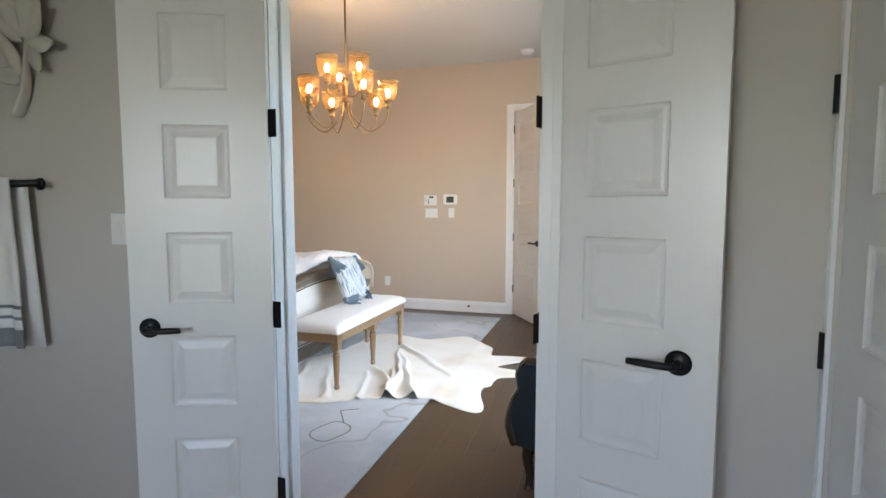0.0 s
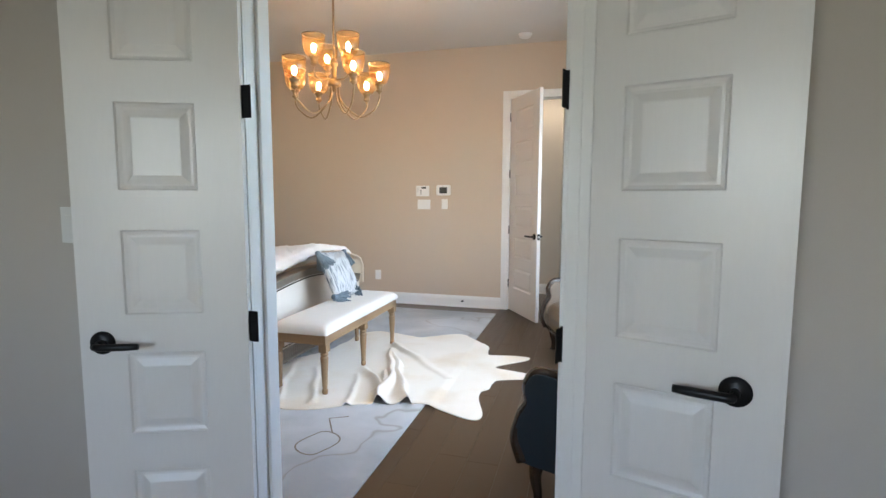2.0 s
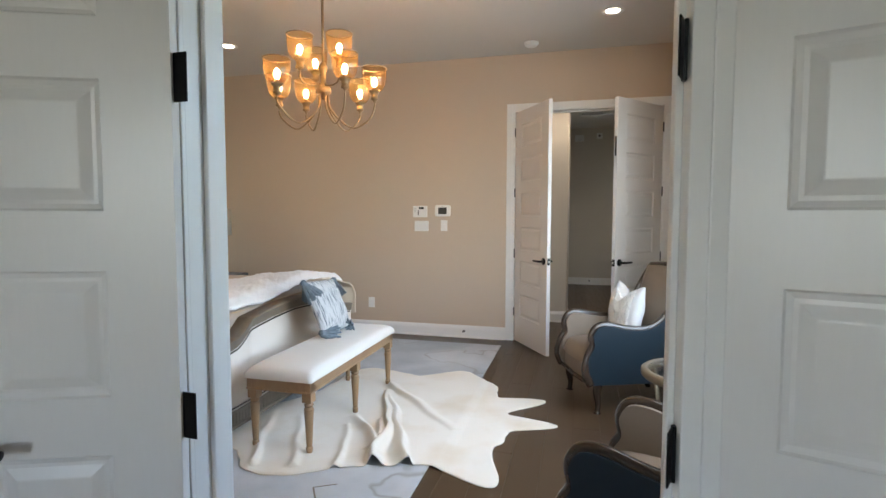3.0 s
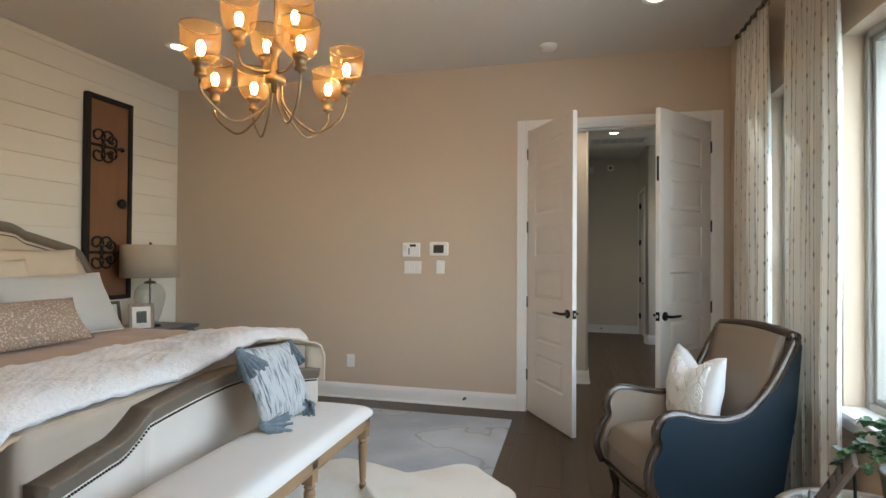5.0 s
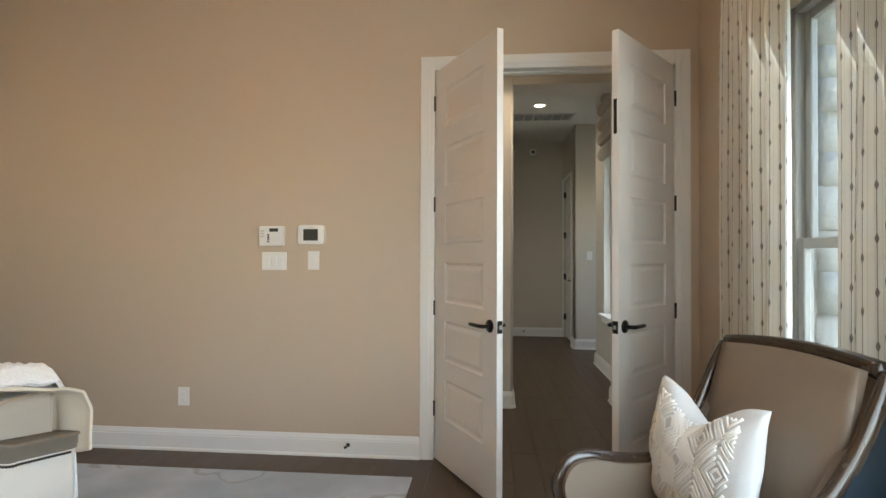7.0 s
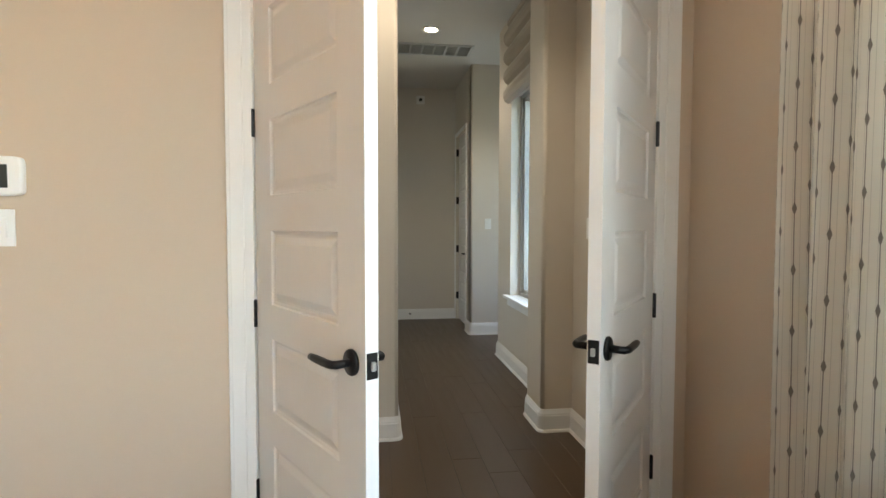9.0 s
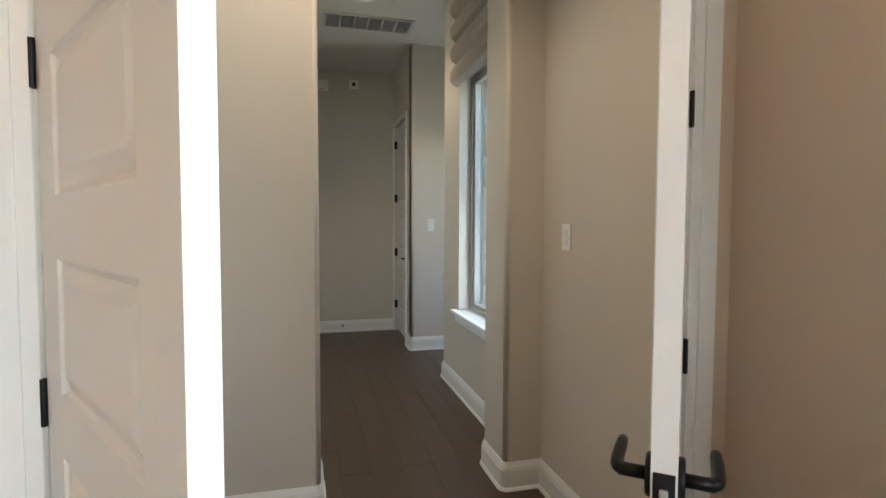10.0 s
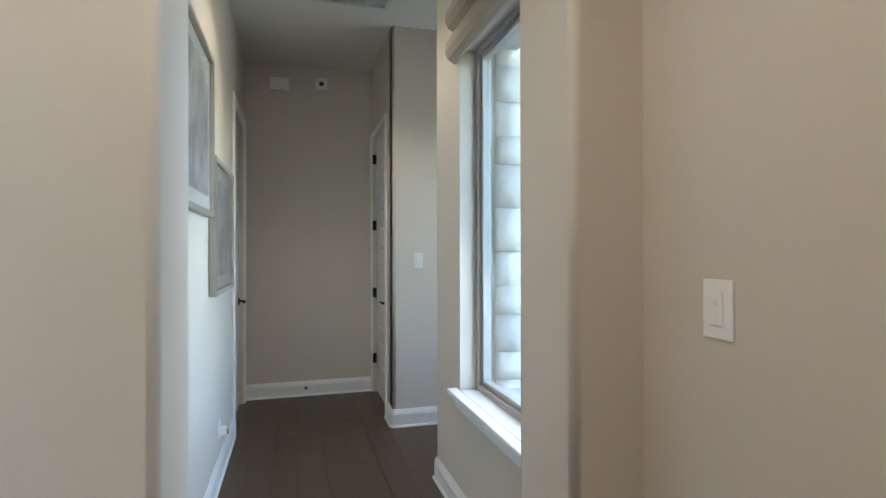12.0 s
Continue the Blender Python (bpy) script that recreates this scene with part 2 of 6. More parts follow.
structure("wall_south", pierced((X_WEST - 0.12, X_EAST), (0, CEIL), Y_BATH + 0.01, Y_BED, [(BATH_DOOR[0] - 0.015, BATH_DOOR[1] + 0.015, -0.01, BATH_DOOR[2] + 0.015)], "x"), TAN_PAINT,
          "tan painted plaster wall with a double doorway", "wall")
structure("wall_bathroom_north", pierced((-3.2, 0.945), (0, CEIL), Y_BATH, Y_BATH + 0.01, [(BATH_DOOR[0] - 0.015, BATH_DOOR[1] + 0.015, -0.01, BATH_DOOR[2] + 0.015)], "x"), BATH_PAINT,
          "warm grey painted bathroom wall beside the double doors", "wall")
structure("wall_north", pierced((X_WEST - 0.12, X_EAST), (0, CEIL), Y_BACK, Y_VEST - 0.01, [(BED_DOOR[0] - 0.015, BED_DOOR[1] + 0.015, -0.01, BED_DOOR[2] + 0.015)], "x"), TAN_PAINT,
          "tan painted bedroom wall with a double doorway", "wall")
structure("wall_vestibule_south", pierced((-1.62, X_EAST), (0, CEIL), Y_VEST - 0.01, Y_VEST, [(BED_DOOR[0] - 0.015, BED_DOOR[1] + 0.015, -0.01, BED_DOOR[2] + 0.015)], "x"), HALL_PAINT,
          "off-white painted vestibule wall round the doorway", "wall")
structure("wall_east", pierced((Y_BED - 0.11, Y_BACK + 0.06), (0, CEIL), X_EAST, X_OUT, [(*w, SILL, HEAD) for w in BED_WINDOWS], "y"), TAN_PAINT,
          "tan painted bedroom wall with two tall windows", "wall")
structure("wall_west", box(X_WEST - 0.12, X_WEST - 0.014, Y_BED, Y_BACK, 0, CEIL), SHIPLAP_PAINT, "cream shiplap wall of wide painted boards", "wall")
structure("wall_hall_east", pierced((Y_BACK + 0.06, 9.62), (0, HALL_CEIL), X_EAST, X_OUT, [(*HALL_WINDOW, HALL_SILL, HEAD)], "y"), HALL_PAINT,
          "off-white hall wall with a tall window", "wall")


def rounded_post(x0, x1, y0, y1, z0, z1, r, corners):
    """A block whose named vertical corners are rounded."""
    pts = []
    for key, cx, cy, a0 in (("sw", x0, y0, 180), ("se", x1, y0, 270), ("ne", x1, y1, 0), ("nw", x0, y1, 90)):
        if key in corners:
            ox, oy = cx + (r if "w" in key else -r), cy + (r if "s" in key else -r)
            for k in range(7):
                a = radians(a0 + 15 * k)
                pts.append((ox + r * math.cos(a), oy + r * math.sin(a)))
        else:
            pts.append((cx, cy))
    b = extrude_outline(pts, z1 - z0)
    bmesh.ops.translate(b, vec=(0, 0, z0), verts=b.verts[:])
    for f in b.faces:
        f.smooth = abs(f.normal.z) < 0.5 and f.calc_area() < 0.02 * (z1 - z0)
    return b


X_LEFT, X_HALL, X_PIER = -0.075, -0.265, 0.795
HEADER = 2.735
structure("wall_stub_west", rounded_post(-1.62, X_LEFT, Y_STUB, Y_HALL, 0, HALL_CEIL, 0.022, ("se", "ne")), HALL_PAINT,
          "off-white thick wall with a rounded plaster corner", "wall")
structure("wall_stub_east", rounded_post(X_PIER, X_EAST, Y_STUB, Y_HALL, 0, HALL_CEIL, 0.022, ("sw", "nw")), HALL_PAINT,
          "off-white plaster pier with rounded corners", "wall")
structure("wall_stub_header", box(X_LEFT, X_PIER, Y_STUB + 0.001, Y_HALL - 0.001, HEADER, HALL_CEIL), HALL_PAINT, "off-white plaster header over the hall opening", "wall")
structure("wall_hall_west", pierced((Y_HALL, Y_FAR), (0, HALL_CEIL), X_HALL - 0.12, X_HALL, [(10.80, 11.56, -0.01, 2.45)], "y"), HALL_PAINT,
          "off-white hall wall hung with two framed prints", "wall")
structure("wall_hall_far", box(X_HALL - 0.12, 0.90, Y_FAR, Y_FAR + 0.12, 0, HALL_CEIL), HALL_PAINT, "off-white wall at the end of the hall", "wall")
structure("wall_hall_door", pierced((10.60, Y_FAR), (0, HALL_CEIL), 0.90, 1.02, [(10.88, 11.64, -0.01, 2.45)], "y"), HALL_PAINT, "off-white hall wall round a closed door", "wall")
structure("wall_hall_jog", rounded_post(0.90, 2.4, 10.58, 10.70, 0, HALL_CEIL, 0.022, ("sw",)), HALL_PAINT, "off-white wall of the side passage", "wall")
structure("wall_passage_end", pierced((9.5, 10.7), (0, HALL_CEIL), 2.4, 2.52, [(9.76, 10.44, HALL_SILL, HEAD)], "y"), HALL_PAINT, "off-white end wall of the side passage with an added, unseen window", "wall")
structure("wall_passage_south", rounded_post(X_EAST + 0.001, 2.4, 9.50, 9.62, 0, HALL_CEIL, 0.02, ()), HALL_PAINT, "off-white wall of the side passage", "wall")
structure("wall_vestibule_west", box(-1.74, -1.62, Y_VEST, Y_HALL, 0, HALL_CEIL), HALL_PAINT, "off-white vestibule wall", "wall")
structure("wall_bathroom_east", pierced((-1.6, Y_BATH), (0, CEIL), 0.945, 1.08, [(1.215, 1.828, -0.01, 2.45)], "y"), BATH_PAINT, "warm grey bathroom wall with a closed door", "wall")
structure("wall_bathroom_west", box(-3.32, -3.2, -1.72, Y_BATH, 0, CEIL), BATH_PAINT, "warm grey bathroom wall", "wall")
BATH_WINDOW = (-1.15, -0.05, 1.0, 2.1)
structure("wall_bathroom_south", pierced((-3.2, 1.08), (0, CEIL), -1.72, -1.6, [BATH_WINDOW], "x"), BATH_PAINT, "warm grey bathroom wall with a window", "wall")

structure("ceiling", box(X_WEST - 0.12, X_OUT, Y_BED - 0.05, Y_VEST - 0.05, CEIL, CEIL + 0.1), CEILING_PAINT, "pale warm grey painted ceiling", "ceiling")
structure("ceiling_bathroom", box(-3.32, X_OUT, -1.72, Y_BED - 0.05, CEIL, CEIL + 0.1), CEILING_PAINT, "pale painted bathroom ceiling", "ceiling")
structure("ceiling_vestibule", box(-1.74, X_OUT, Y_VEST - 0.05, Y_STUB + 0.05, CEIL, CEIL + 0.1), CEILING_PAINT, "pale painted vestibule ceiling", "ceiling")
structure("ceiling_hall", box(-1.74, 2.52, Y_STUB + 0.05, Y_FAR + 0.12, HALL_CEIL, HALL_CEIL + 0.1), CEILING_PAINT, "pale painted hall ceiling", "ceiling")
structure("floor", box(X_WEST - 0.12, 2.52, Y_BATH + 0.02, Y_FAR + 0.12, -0.12, -0.006), JOINT_DARK, "dark brown wood plank floor", "floor")
structure("floor_bathroom", box(-3.32, 1.08, -1.72, Y_BATH + 0.02, -0.12, 0.0), BATH_TILE, "beige tiled bathroom floor", "floor")

# ---- doors, casings, baseboards, windows ----
def slab(panels, width, height, thick, z0=0.012):
    """A moulded door leaf from u 0 to width, y 0 to thick, with raised panels (u0, u1, z0, z1) on both faces."""
    b = bmesh.new()
    us = sorted({0, width, *(v for p in panels for v in p[:2])})
    zs = sorted({z0, height, *(v for p in panels for v in p[2:])})
    for face, sign in ((0.0, 1), (thick, -1)):
        for i in range(len(us) - 1):
            for j in range(len(zs) - 1):
                a, c, e, g = us[i], us[i + 1], zs[j], zs[j + 1]
                if any(abs(p[0] - a) < 1e-6 and abs(p[1] - c) < 1e-6 and abs(p[2] - e) < 1e-6 and abs(p[3] - g) < 1e-6 for p in panels):
                    rings = []
                    for inset, depth in ((0, 0), (0.004, 0.006), (0.013, 0.0095), (0.020, 0.009), (0.040, 0.002), (0.043, 0.0015)):
                        y = face + sign * depth
                        rings.append([b.verts.new(q) for q in ((a + inset, y, e + inset), (c - inset, y, e + inset), (c - inset, y, g - inset), (a + inset, y, g - inset))])
                    for r, s in zip(rings, rings[1:]):
                        for k in range(4):
                            b.faces.new((r[k], r[(k + 1) % 4], s[(k + 1) % 4], s[k]))
                    b.faces.new(rings[-1])
                else:
                    b.faces.new([b.verts.new(q) for q in ((a, face, e), (c, face, e), (c, face, g), (a, face, g))])
    for q in (((0, 0), (0, 1)), ((1, 0), (1, 1))):
        u = width * q[0][0]
        b.faces.new([b.verts.new(v) for v in ((u, 0, z0), (u, thick, z0), (u, thick, height), (u, 0, height))])
    for z in (z0, height):
        b.faces.new([b.verts.new(v) for v in ((0, 0, z), (width, 0, z), (width, thick, z), (0, thick, z))])
    bmesh.ops.remove_doubles(b, verts=b.verts[:], dist=1e-5)
    bmesh.ops.recalc_face_normals(b, faces=b.faces[:])
    return b


def lever_mesh(side, turn):
    """Round rose, neck and bent lever. side: the way out of the face (+1 or -1 in y); turn: the way the lever points in u."""
    b = lathe([(0, 0), (0.033, 0), (0.0335, 0.006), (0.031, 0.010), (0, 0.010)], 24, pose(0, 0, 0, -90 * side, 0, 0))
    join(b, sweep([(0, side * 0.008, 0), (0, side * 0.05, 0)], 0.0105, 12))
    pts = curve([(0, side * 0.040, 0), (turn * 0.008, side * 0.052, 0), (turn * 0.035, side * 0.056, 0), (turn * 0.118, side * 0.056, 0)], 5)
    join(b, sweep(pts, [0.0105] * (len(pts) - 2) + [0.0098, 0.0088], 12))
    return b


HINGE_Z = (0.324, 0.955, 1.605, 2.243)


def hinge_mesh(plate=0.03):
    b = box(-plate, -0.004, -0.002, 0.0015, -0.046, 0.046, 0.0012, 1)
    join(b, sweep([(0, -0.004, -0.047), (0, -0.004, 0.047)], 0.0065, 10))
    for k in (-0.017, 0.017):
        join(b, sweep([(0, -0.004, k - 0.0008), (0, -0.004, k + 0.0008)], 0.0069, 10))
    return b


def ladder_panels(width, stile):
    return [(stile, width - stile, 0.290 + 0.3545 * k, 0.290 + 0.3545 * k + 0.242) for k in range(6)]


def door(name, m, width, body, lever, label, stile=0.125, levers=(1, -1), backset=0.062):
    """A leaf with its hinges at the origin. body: the way its thickness goes in y from the face at y 0."""
    b = slab(ladder_panels(width, stile), width, 2.445, 0.036)
    if body < 0:
        bmesh.ops.translate(b, vec=(0, -0.036, 0), verts=b.verts[:])
    leaf = tagged(part(name, b, DOOR_PAINT, None, at=m), label, "door", "", "structure")
    for s in levers:
        y = (0.036 if s * body > 0 else 0.0) * body
        part("door_handle", lever_mesh(s, lever), BLACK_METAL, leaf, "matte black lever handle on a round rose", True, pose(width - backset, y, 0.92))
    return leaf


hinge_data = mesh_of(hinge_mesh(), "hinge", BLACK_METAL)
wide_hinge_data = mesh_of(hinge_mesh(0.034), "hinge", BLACK_METAL)
broad_hinge_data = mesh_of(hinge_mesh(0.056), "hinge", BLACK_METAL)


def hang(leaf, data, spots):
    for z, m in spots:
        part("hinge", data, None, leaf, "", False, m @ pose(0, 0, z))


# the pair between bathroom and bedroom, folded back against the bathroom wall
d1 = door("door_1", pose(-0.700, 1.800, 0, 0, 0, 202), 0.463, -1, -1, "white six-panel door leaf folded back against the wall")
hang(d1, broad_hinge_data, [(z, d1.matrix_basis.inverted() @ pose(-0.729, 1.814, 0, 0, 0, 176)) for z in HINGE_Z])
d2 = door("door_2", pose(0.200, 1.855, 0, 0, 0, -18), 0.484, 1, -1, "white six-panel door leaf folded back against the wall", 0.132, backset=0.092)
hang(d2, wide_hinge_data, [(z, pose(-0.012, 0.02, 0, 0, 0, 88)) for z in HINGE_Z])
# the pair between bedroom and vestibule, half open into the bedroom
d3 = door("door_3", pose(-0.618, 6.566, 0, 0, 0, -58.5), 0.724, 1, -1, "white six-panel double door leaf standing half open", 0.135)
hang(d3, hinge_data, [(z, pose(-0.004, -0.004, 0, 0, 0, 58.5)) for z in HINGE_Z])
d4 = door("door_4", pose(0.842, 6.566, 0, 0, 0, 230), 0.724, -1, -1, "white six-panel double door leaf standing half open", 0.135)
hang(d4, hinge_data, [(z, pose(-0.004, 0.004, 0, 0, 0, -230 + 180 + 180)) for z in HINGE_Z])
for leaf, side in ((d3, 1), (d4, -1)):
    lp = box(0.7235, 0.7268, 0.003 if side > 0 else -0.033, 0.033 if side > 0 else -0.003, 0.888, 0.952, 0.0008, 1)
    part("latch_plate", lp, BLACK_METAL, leaf, "black latch plate on the door's edge")
    part("latch_bolt", box(0.727, 0.7365, 0.012 if side > 0 else -0.024, 0.024 if side > 0 else -0.012, 0.909, 0.931, 0.002, 1), STEEL, leaf, "bright steel latch bolt")
part("flush_bolt", box(0.7235, 0.7262, -0.027, -0.009, 1.91, 2.09, 0.001, 1), BLACK_METAL, d4, "black flush bolt on the door's edge")
# closed side door of the bathroom and closed door at the hall's end
d5 = door("door_5", pose(0.955, 1.825, 0, 0, 0, -90), 0.607, 1, -1, "white six-panel bathroom door, closed", 0.13, (-1,))
hang(d5, hinge_data, [(z, pose(-0.003, -0.028, 0, 0, 0, 0)) for z in HINGE_Z])
d6 = door("door_6", pose(0.938, 11.635, 0, 0, 0, -90), 0.75, 1, -1, "white six-panel door, closed, at the end of the hall", 0.13, (-1,))
hang(d6, hinge_data, [(z, pose(0.001, -0.008, 0, 0, 0, 90)) for z in HINGE_Z])
d7 = door("door_7", pose(-0.30, 10.805, 0, 0, 0, 90), 0.75, 1, -1, "white six-panel door, closed, in the hall wall", 0.13, (-1,))


def casing(name, u0, u1, top, face, out, along, width=0.088, thick=0.018):
    """Door trim round an opening on a wall's face; out: the way it stands off the wall."""
    b = bmesh.new()
    bars = [((u0 - width, u0), (0, top + width)), ((u1, u1 + width), (0, top + width)), ((u0, u1), (top, top + width))]
    for i, ((a, c), (e, g)) in enumerate(bars):
        for (ia, ic), t in (((0, 0), thick * 0.72), ((0.012, 0.03), thick)):
            a2, c2 = (a + ia, c - ic) if i != 1 else (a + ic, c - ia)
            e2, g2 = (e, g) if i < 2 else (e + ic, g - ia)
            d0, d1 = sorted((face, face + out * t))
            bb = box(a2, c2, d0, d1, e2, g2 - (ia if i < 2 else 0), 0.003, 2) if along == "x" else box(d0, d1, a2, c2, e2, g2 - (ia if i < 2 else 0), 0.003, 2)
            join(b, bb)
    return structure(name, b, WHITE_TRIM, "white painted door casing", "trim")


def jamb(name, u0, u1, top, d0, d1, along, stop=None):
    b = bmesh.new()
    bars = [(u0 - 0.015, u0, 0, top + 0.015), (u1, u1 + 0.015, 0, top + 0.015), (u0, u1, top, top + 0.015)]
    if stop:
        bars_s = [(u0, u0 + 0.012, 0, top), (u1 - 0.012, u1, 0, top), (u0 + 0.012, u1 - 0.012, top - 0.012, top)]
    for a, c, e, g in bars:
        join(b, box(a, c, d0, d1, e, g) if along == "x" else box(d0, d1, a, c, e, g))
    if stop:
        for a, c, e, g in bars_s:
            join(b, box(a, c, stop[0], stop[1], e, g, 0.002, 1) if along == "x" else box(stop[0], stop[1], a, c, e, g, 0.002, 1))
    return structure(name, b, WHITE_TRIM, "white painted door jamb", "trim")


casing("trim_bath_door_bedroom", *BATH_DOOR, Y_BED, 1, "x")
casing("trim_bath_door_bathroom", *BATH_DOOR, Y_BATH, -1, "x", 0.07)
jamb("trim_bath_jamb", *BATH_DOOR, Y_BATH - 0.002, Y_BED + 0.002, "x", (Y_BATH + 0.045, Y_BATH + 0.085))
casing("trim_bed_door_bedroom", *BED_DOOR, Y_BACK, -1, "x")
casing("trim_bed_door_vestibule", *BED_DOOR, Y_VEST, 1, "x")
jamb("trim_bed_jamb", *BED_DOOR, Y_BACK - 0.002, Y_VEST + 0.002, "x", (Y_BACK + 0.045, Y_BACK + 0.085))
casing("trim_bath_side_door", 1.215, 1.828, 2.45, 0.945, -1, "y", 0.05)
casing("trim_far_door", 10.88, 11.64, 2.45, 0.90, -1, "y", 0.04)
casing("trim_hall_west_door", 10.80, 11.56, 2.45, X_HALL, 1, "y", 0.085)


def baseboard(points, side, name="baseboard"):
    """Moulded skirting with a shoe along a line of (x, y); side: +1 when the room lies to the line's left."""
    prof = [(0, 0), (0.026, 0), (0.026, 0.006), (0.022, 0.014), (0.016, 0.018), (0.016, 0.100), (0.0135, 0.104), (0.0135, 0.112), (0.010, 0.120), (0.006, 0.131), (0.004, 0.138), (0, 0.138)]
    pts = [Vector(p) for p in points]
    b = bmesh.new()
    rings = []
    for i, p in enumerate(pts):
        d0 = (pts[i] - pts[i - 1]).normalized() if i else (pts[1] - pts[0]).normalized()
        d1 = (pts[i + 1] - pts[i]).normalized() if i + 1 < len(pts) else d0
        n0, n1 = Vector((-d0.y, d0.x)) * side, Vector((-d1.y, d1.x)) * side
        n = (n0 + n1) / (1 + n0.dot(n1))
        rings.append([b.verts.new((p.x + n.x * o, p.y + n.y * o, z)) for o, z in prof])
    for a, c in zip(rings, rings[1:]):
        for k in range(len(prof)):
            b.faces.new((a[k], a[(k + 1) % len(prof)], c[(k + 1) % len(prof)], c[k]))
    b.faces.new(rings[0]), b.faces.new(rings[-1][::-1])
    bmesh.ops.recalc_face_normals(b, faces=b.faces[:])
    return structure(name, b, WHITE_TRIM, "white moulded baseboard", "baseboard")


def rounded_corner(x, y, r, a0):
    return [(x + r * math.cos(radians(a0 + 22.5 * k)), y + r * math.sin(radians(a0 + 22.5 * k))) for k in range(5)]


baseboard([(X_WEST, Y_BACK), (BED_DOOR[0] - 0.088, Y_BACK)], -1)
baseboard([(BED_DOOR[1] + 0.088, Y_BACK), (X_EAST, Y_BACK), (X_EAST, Y_BED), (BATH_DOOR[1] + 0.088, Y_BED)], -1)
baseboard([(BATH_DOOR[0] - 0.088, Y_BED), (X_WEST, Y_BED), (X_WEST, Y_BACK)], -1)
baseboard([(BED_DOOR[0] - 0.088, Y_VEST), (-1.62, Y_VEST), (-1.62, Y_STUB)] + [(X_LEFT - 0.022, Y_STUB)] + rounded_corner(X_LEFT - 0.022, Y_STUB + 0.022, 0.022, 270)[1:]
          + rounded_corner(X_LEFT - 0.022, Y_HALL - 0.022, 0.022, 0) + [(X_HALL, Y_HALL), (X_HALL, 10.80 - 0.086)], -1)
baseboard([(X_HALL, 11.56 + 0.086), (X_HALL, Y_FAR), (0.90, Y_FAR)], -1)
baseboard([(0.90, 10.88 - 0.041)] + [(0.90, 10.602)] + rounded_corner(0.922, 10.602, 0.022, 180)[1:] + [(2.4, 10.58)], -1)
baseboard([(2.4, 9.62), (X_EAST, 9.62), (X_EAST, Y_HALL)] + [(X_PIER + 0.022, Y_HALL)] + rounded_corner(X_PIER + 0.022, Y_HALL - 0.022, 0.022, 90)[1:]
          + rounded_corner(X_PIER + 0.022, Y_STUB + 0.022, 0.022, 180) + [(X_EAST, Y_STUB), (X_EAST, Y_VEST), (BED_DOOR[1] + 0.088, Y_VEST)], -1)


def window(name, y0, y1, z0, z1, x, split, label, sill=True):
    """A window in the east wall. split: height of the meeting rail, or 0 for one fixed light."""
    w = thing(name, pose(x, (y0 + y1) / 2, z0), label, "window", "", "structure")
    h, half = z1 - z0, (y1 - y0) / 2

    def ring(a, c, e, g, d0, d1, t):
        b = bmesh.new()
        for p in ((a, a + t, e, g), (c - t, c, e, g), (a + t, c - t, e, e + t), (a + t, c - t, g - t, g)):
            join(b, box(d0, d1, p[0], p[1], p[2], p[3], 0.004, 1))
        return b
    part("window_frame", ring(-half, half, 0, h, 0.0, 0.075, 0.035), WINDOW_FRAME, w)
    if split:
        s = split - z0
        part("lower_sash", ring(-half + 0.036, half - 0.036, 0.036, s + 0.02, 0.006, 0.036, 0.045), WINDOW_FRAME, w)
        part("upper_sash", ring(-half + 0.036, half - 0.036, s - 0.022, h - 0.036, 0.040, 0.070, 0.042), WINDOW_FRAME, w)
        lights = ((0.08, s - 0.024, 0.020), (s + 0.019, h - 0.077, 0.054))
        part("sash_lock", box(-0.012, 0.006, -0.03, 0.03, s + 0.021, s + 0.032, 0.003, 1), WINDOW_FRAME, w)
        inset = 0.08
    else:
        part("glazing_bead", ring(-half + 0.036, half - 0.036, 0.036, h - 0.036, 0.018, 0.060, 0.022), WINDOW_FRAME, w)
        lights, inset = ((0.056, h - 0.056, 0.035),), 0.056
    for a, c, d in lights:
        pane = part("pane", box(d, d + 0.005, -half + inset, half - inset, a, c), WINDOW_GLASS, w)
        pane.visible_shadow = False
    if sill:
        b = box(X_EAST - x + 0.0005, 0.0, -half + 0.001, half - 0.001, -0.022, 0.0035)
        join(b, box(X_EAST - 0.055 - x, X_EAST - x - 0.001, -half - 0.055, half + 0.055, -0.022, 0.004, 0.006, 3))
        join(b, box(X_EAST - 0.018 - x, X_EAST - x - 0.001, -half - 0.035, half + 0.035, -0.085, -0.0225))
        part("window_sill", b, SILL_PAINT, w, "white painted sill with an apron")
    return w


window("window_1", *BED_WINDOWS[0], SILL, HEAD, 1.075, 0, "wide grey-framed picture window beside the armchairs")
window("window_2", *BED_WINDOWS[1], SILL, HEAD, 1.075, 1.345, "tall grey-framed double-hung window behind curtains")
window("window_3", *HALL_WINDOW, HALL_SILL, HEAD, 1.075, 0, "tall grey-framed fixed hall window with a white sill")

# bathroom window behind the walker
bw = thing("window_4", pose((BATH_WINDOW[0] + BATH_WINDOW[1]) / 2, -1.66, BATH_WINDOW[2]), "white-framed bathroom window", "window", "", "structure")
fb = bmesh.new()
for a, c, e, g in ((-0.55, -0.5, 0, 1.1), (0.5, 0.55, 0, 1.1), (-0.5, 0.5, 0, 0.05), (-0.5, 0.5, 1.05, 1.1)):
    join(fb, box(a, c, -0.03, 0.03, e, g, 0.004, 1))
part("window_frame", fb, WHITE_TRIM, bw)
